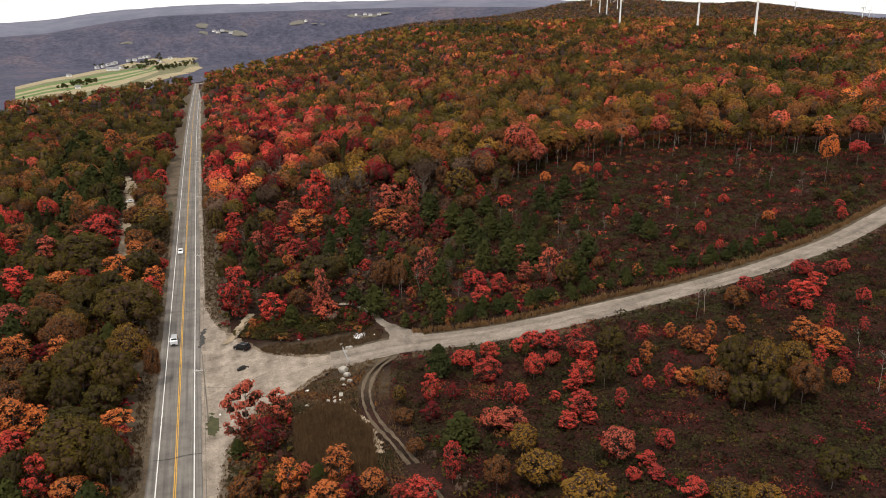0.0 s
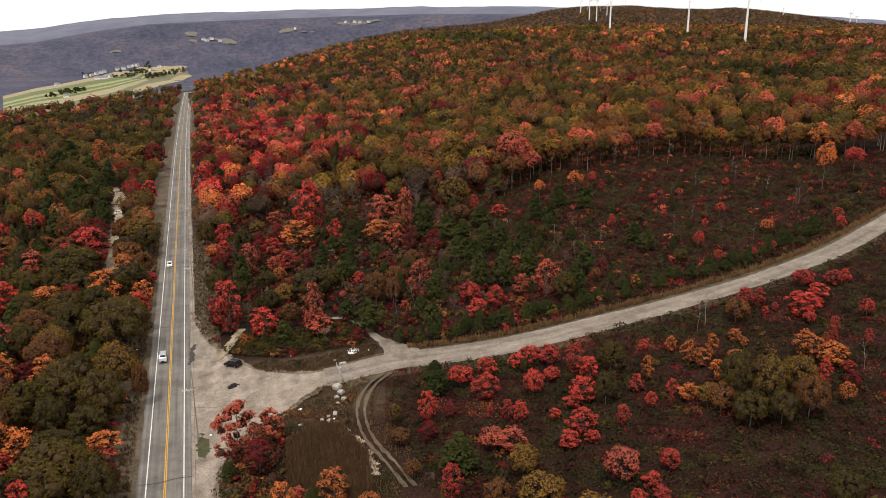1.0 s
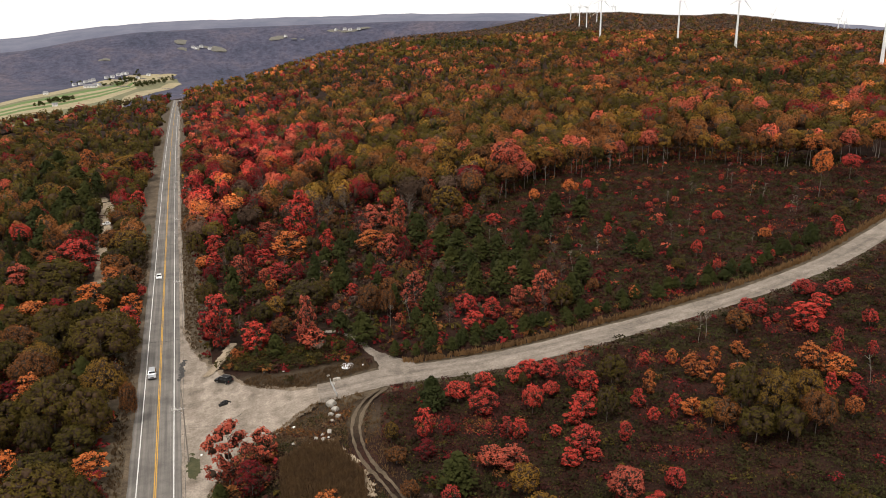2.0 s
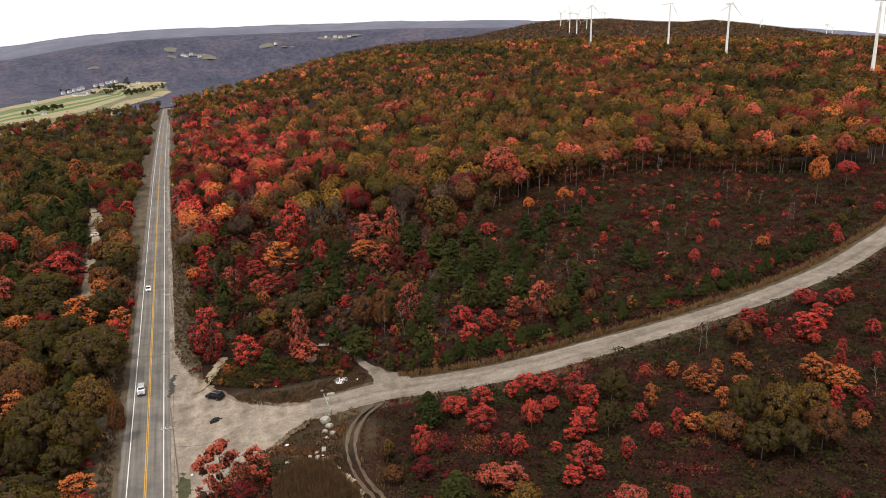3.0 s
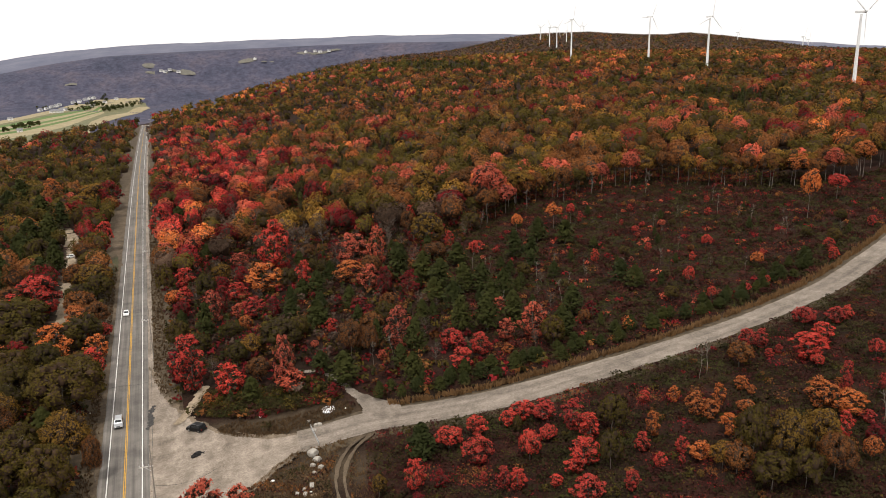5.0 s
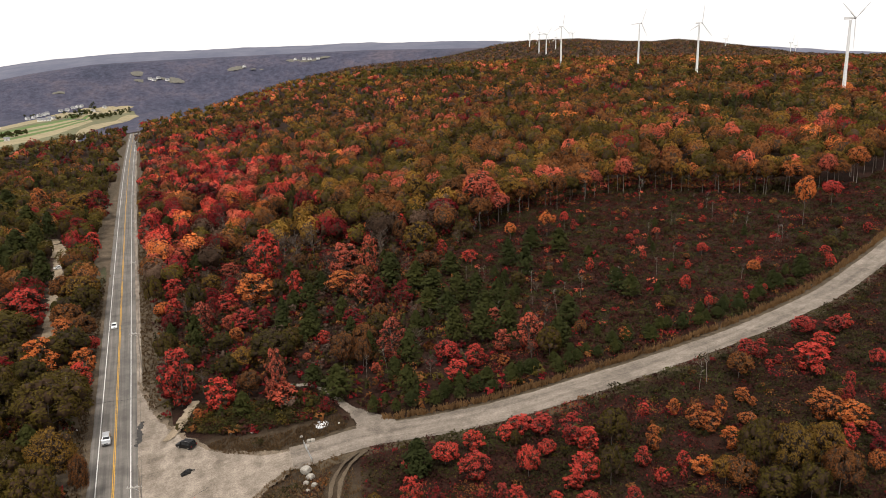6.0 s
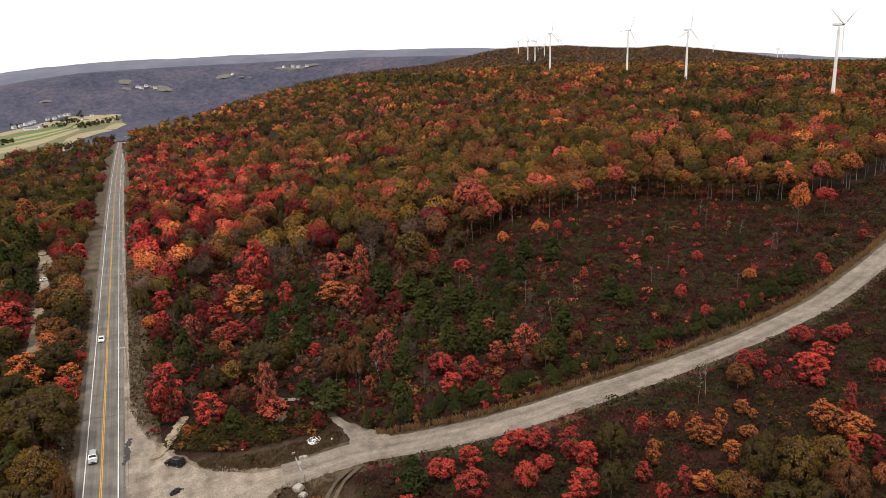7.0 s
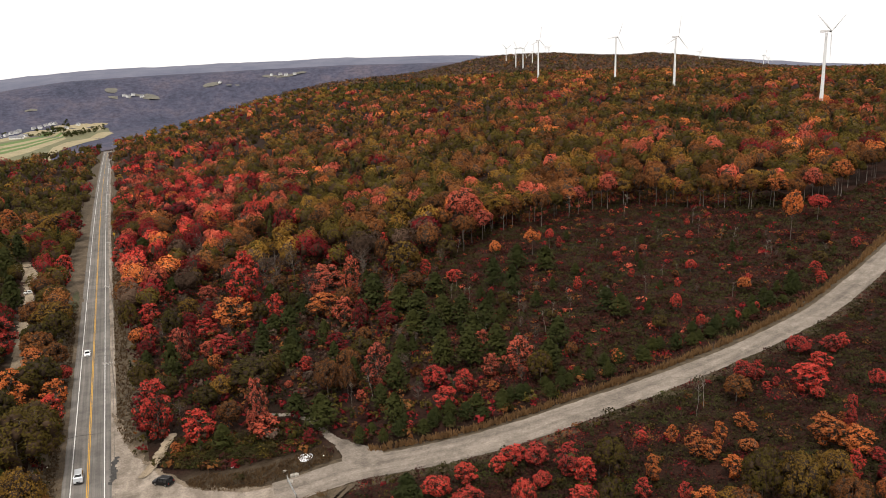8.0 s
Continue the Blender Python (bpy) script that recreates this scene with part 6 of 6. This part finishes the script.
for kind, f0, f1 in (("olive", 0.0, 0.4), ("tan", 0.4, 1.0)):
    field(kind, LOWER, NEAREST, f0, f1, FIELD_WORDS[kind])
    field(kind, LOWER_EAST, NEAREST_EAST, f0, f1, FIELD_WORDS[kind])


def far_patch(x, y, rx, ry, kind, label):
    sheet("field", x - rx, x + rx, y - ry, y + ry, 4.0, lambda a, b: ((a - x) / rx) ** 2 + ((b - y) / ry) ** 2 < 0.55 + 0.6 * ripple(a, b, 0.05), 1.5, CROP[kind], label, "field")


for x, y, rx, ry, kind in ((33, 3817, 36, 25, "pale"), (97, 3757, 90, 21, "pale"), (185, 3744, 48, 18, "pale"), (-275, 3713, 35, 16, "pale"), (456, 3791, 62, 16, "pale"), (532, 3763, 42, 14, "pale"), (710, 3802, 37, 14, "pale"), (797, 3787, 87, 14, "pale")):
    far_patch(x, y, rx, ry, kind, "pale hay field among bare woods across the valley")


def house_parts(L, W, Hh):
    ob = base("house", Matrix(), "white farmhouse with a grey gable roof in the valley", "house", "farm buildings in the valley")
    bm = bmesh.new()
    box(bm, -L / 2, -W / 2, -1, L / 2, W / 2, Hh)
    for sx in (-1, 1):
        t = bm.verts.new((sx * L / 2, 0, Hh + W * 0.42))
        a, b = bm.verts.new((sx * L / 2, -W / 2, Hh)), bm.verts.new((sx * L / 2, W / 2, Hh))
        bm.faces.new((a, b, t))
    part("wall", bm, SIDING, ob)
    bm = bmesh.new()
    for s in (-1, 1):
        vs = [bm.verts.new(p) for p in ((-L / 2 - 0.5, s * (W / 2 + 0.5), Hh - 0.4), (L / 2 + 0.5, s * (W / 2 + 0.5), Hh - 0.4), (L / 2 + 0.5, 0, Hh + W * 0.45), (-L / 2 - 0.5, 0, Hh + W * 0.45))]
        up = [bm.verts.new(v.co + Vector((0, 0, 0.3))) for v in vs]
        bm.faces.new(vs)
        bm.faces.new(up)
        for i in range(4):
            bm.faces.new((vs[i], vs[(i + 1) % 4], up[(i + 1) % 4], up[i]))
    bmesh.ops.recalc_face_normals(bm, faces=bm.faces)
    roof = part("roof", bm, ROOFING, ob)
    bm = bmesh.new()
    box(bm, L * 0.2, -0.5, Hh + W * 0.2, L * 0.2 + 1, 0.5, Hh + W * 0.45 + 1.4)
    part("chimney", bm, ROCK, roof)
    for px in (-L * 0.32, -L * 0.08, L * 0.16, L * 0.36):
        for z in (1.2, Hh * 0.62):
            bm = bmesh.new()
            box(bm, px - 0.6, -W / 2 - 0.06, z, px + 0.6, -W / 2 + 0.1, z + 1.5)
            part("window", bm, PANE, ob)
    bm = bmesh.new()
    box(bm, -0.1 * L + 1.6, -W / 2 - 0.08, -0.2, -0.1 * L + 2.8, -W / 2 + 0.1, 2.1)
    part("door", bm, ROOFING, ob)
    return ob


HOUSE = house_parts(15, 10, 6)
BARN = house_parts(46, 14, 6)
tagged(BARN, "long white barn with a grey roof in the valley", "barn")
BARN.name = "barn"
BARN.matrix_basis = pose(-306, 3284, gz(-306, 3284) + 1, 0, 0, 12)
HOUSE.matrix_basis = pose(-340, 2589, gz(-340, 2589) + 1, 0, 0, 10)
for x, y in ((-356, 3450), (-340, 3474), (-324, 3482), (-313, 3495), (-295, 3389), (-266, 3528), (-244, 3544), (-224, 3571), (-207, 3581), (-192, 3580), (-187, 3362), (-149, 3515), (-107, 3563), (-423, 3029), (-373, 3402), (-281, 3352)):
    copy_thing(HOUSE, pose(x, y, gz(x, y) + 1, 0, 0, rng.uniform(-40, 60)))
for x, y in ((80, 3765), (96, 3751), (115, 3755), (150, 3747), (486, 3789), (721, 3806), (760, 3798), (784, 3789), (822, 3779)):
    copy_thing(HOUSE, pose(x, y, gz(x, y) + 2, 0, 0, rng.uniform(-40, 60)))


def grove(places, label):
    vs = []
    for x, y, n in places:
        for i in range(n):
            px, py, h = x + rng.normal() * 16, y + rng.normal() * 22, rng.uniform(9, 17)
            c, d = crown_points(rng, broad_lobes(rng, 0.8, 0.1, 1.0, 7, 0.5), 34, 0.3)
            vs.append(leaves_at(c * h + np.array([px, py, gz(px, py)]), d + rng.normal(size=(34, 3)) * 0.3, rng.uniform(3, 5, 34), rng))
    v = np.vstack(vs)
    me = mesh_of("field_trees", v, triples(v), [LEAF["pine"]])
    return tagged(new("field_trees", me), label, "trees", kind="stuff")


grove(((-353, 2733, 8), (-341, 2763, 10), (-329, 2795, 8), (-377, 2657, 5), (-245, 3358, 3), (-204, 3322, 6), (-181, 3481, 10), (-164, 3345, 8), (-136, 3260, 8), (-116, 3265, 10), (-96, 3274, 8), (-68, 3275, 6), (-44, 3455, 6), (-277, 3387, 3), (-225, 3470, 3), (-23, 3512, 5), (-382, 2609, 4), (-369, 3481, 4), (-152, 3567, 6)), "dark trees in clumps between the valley fields")
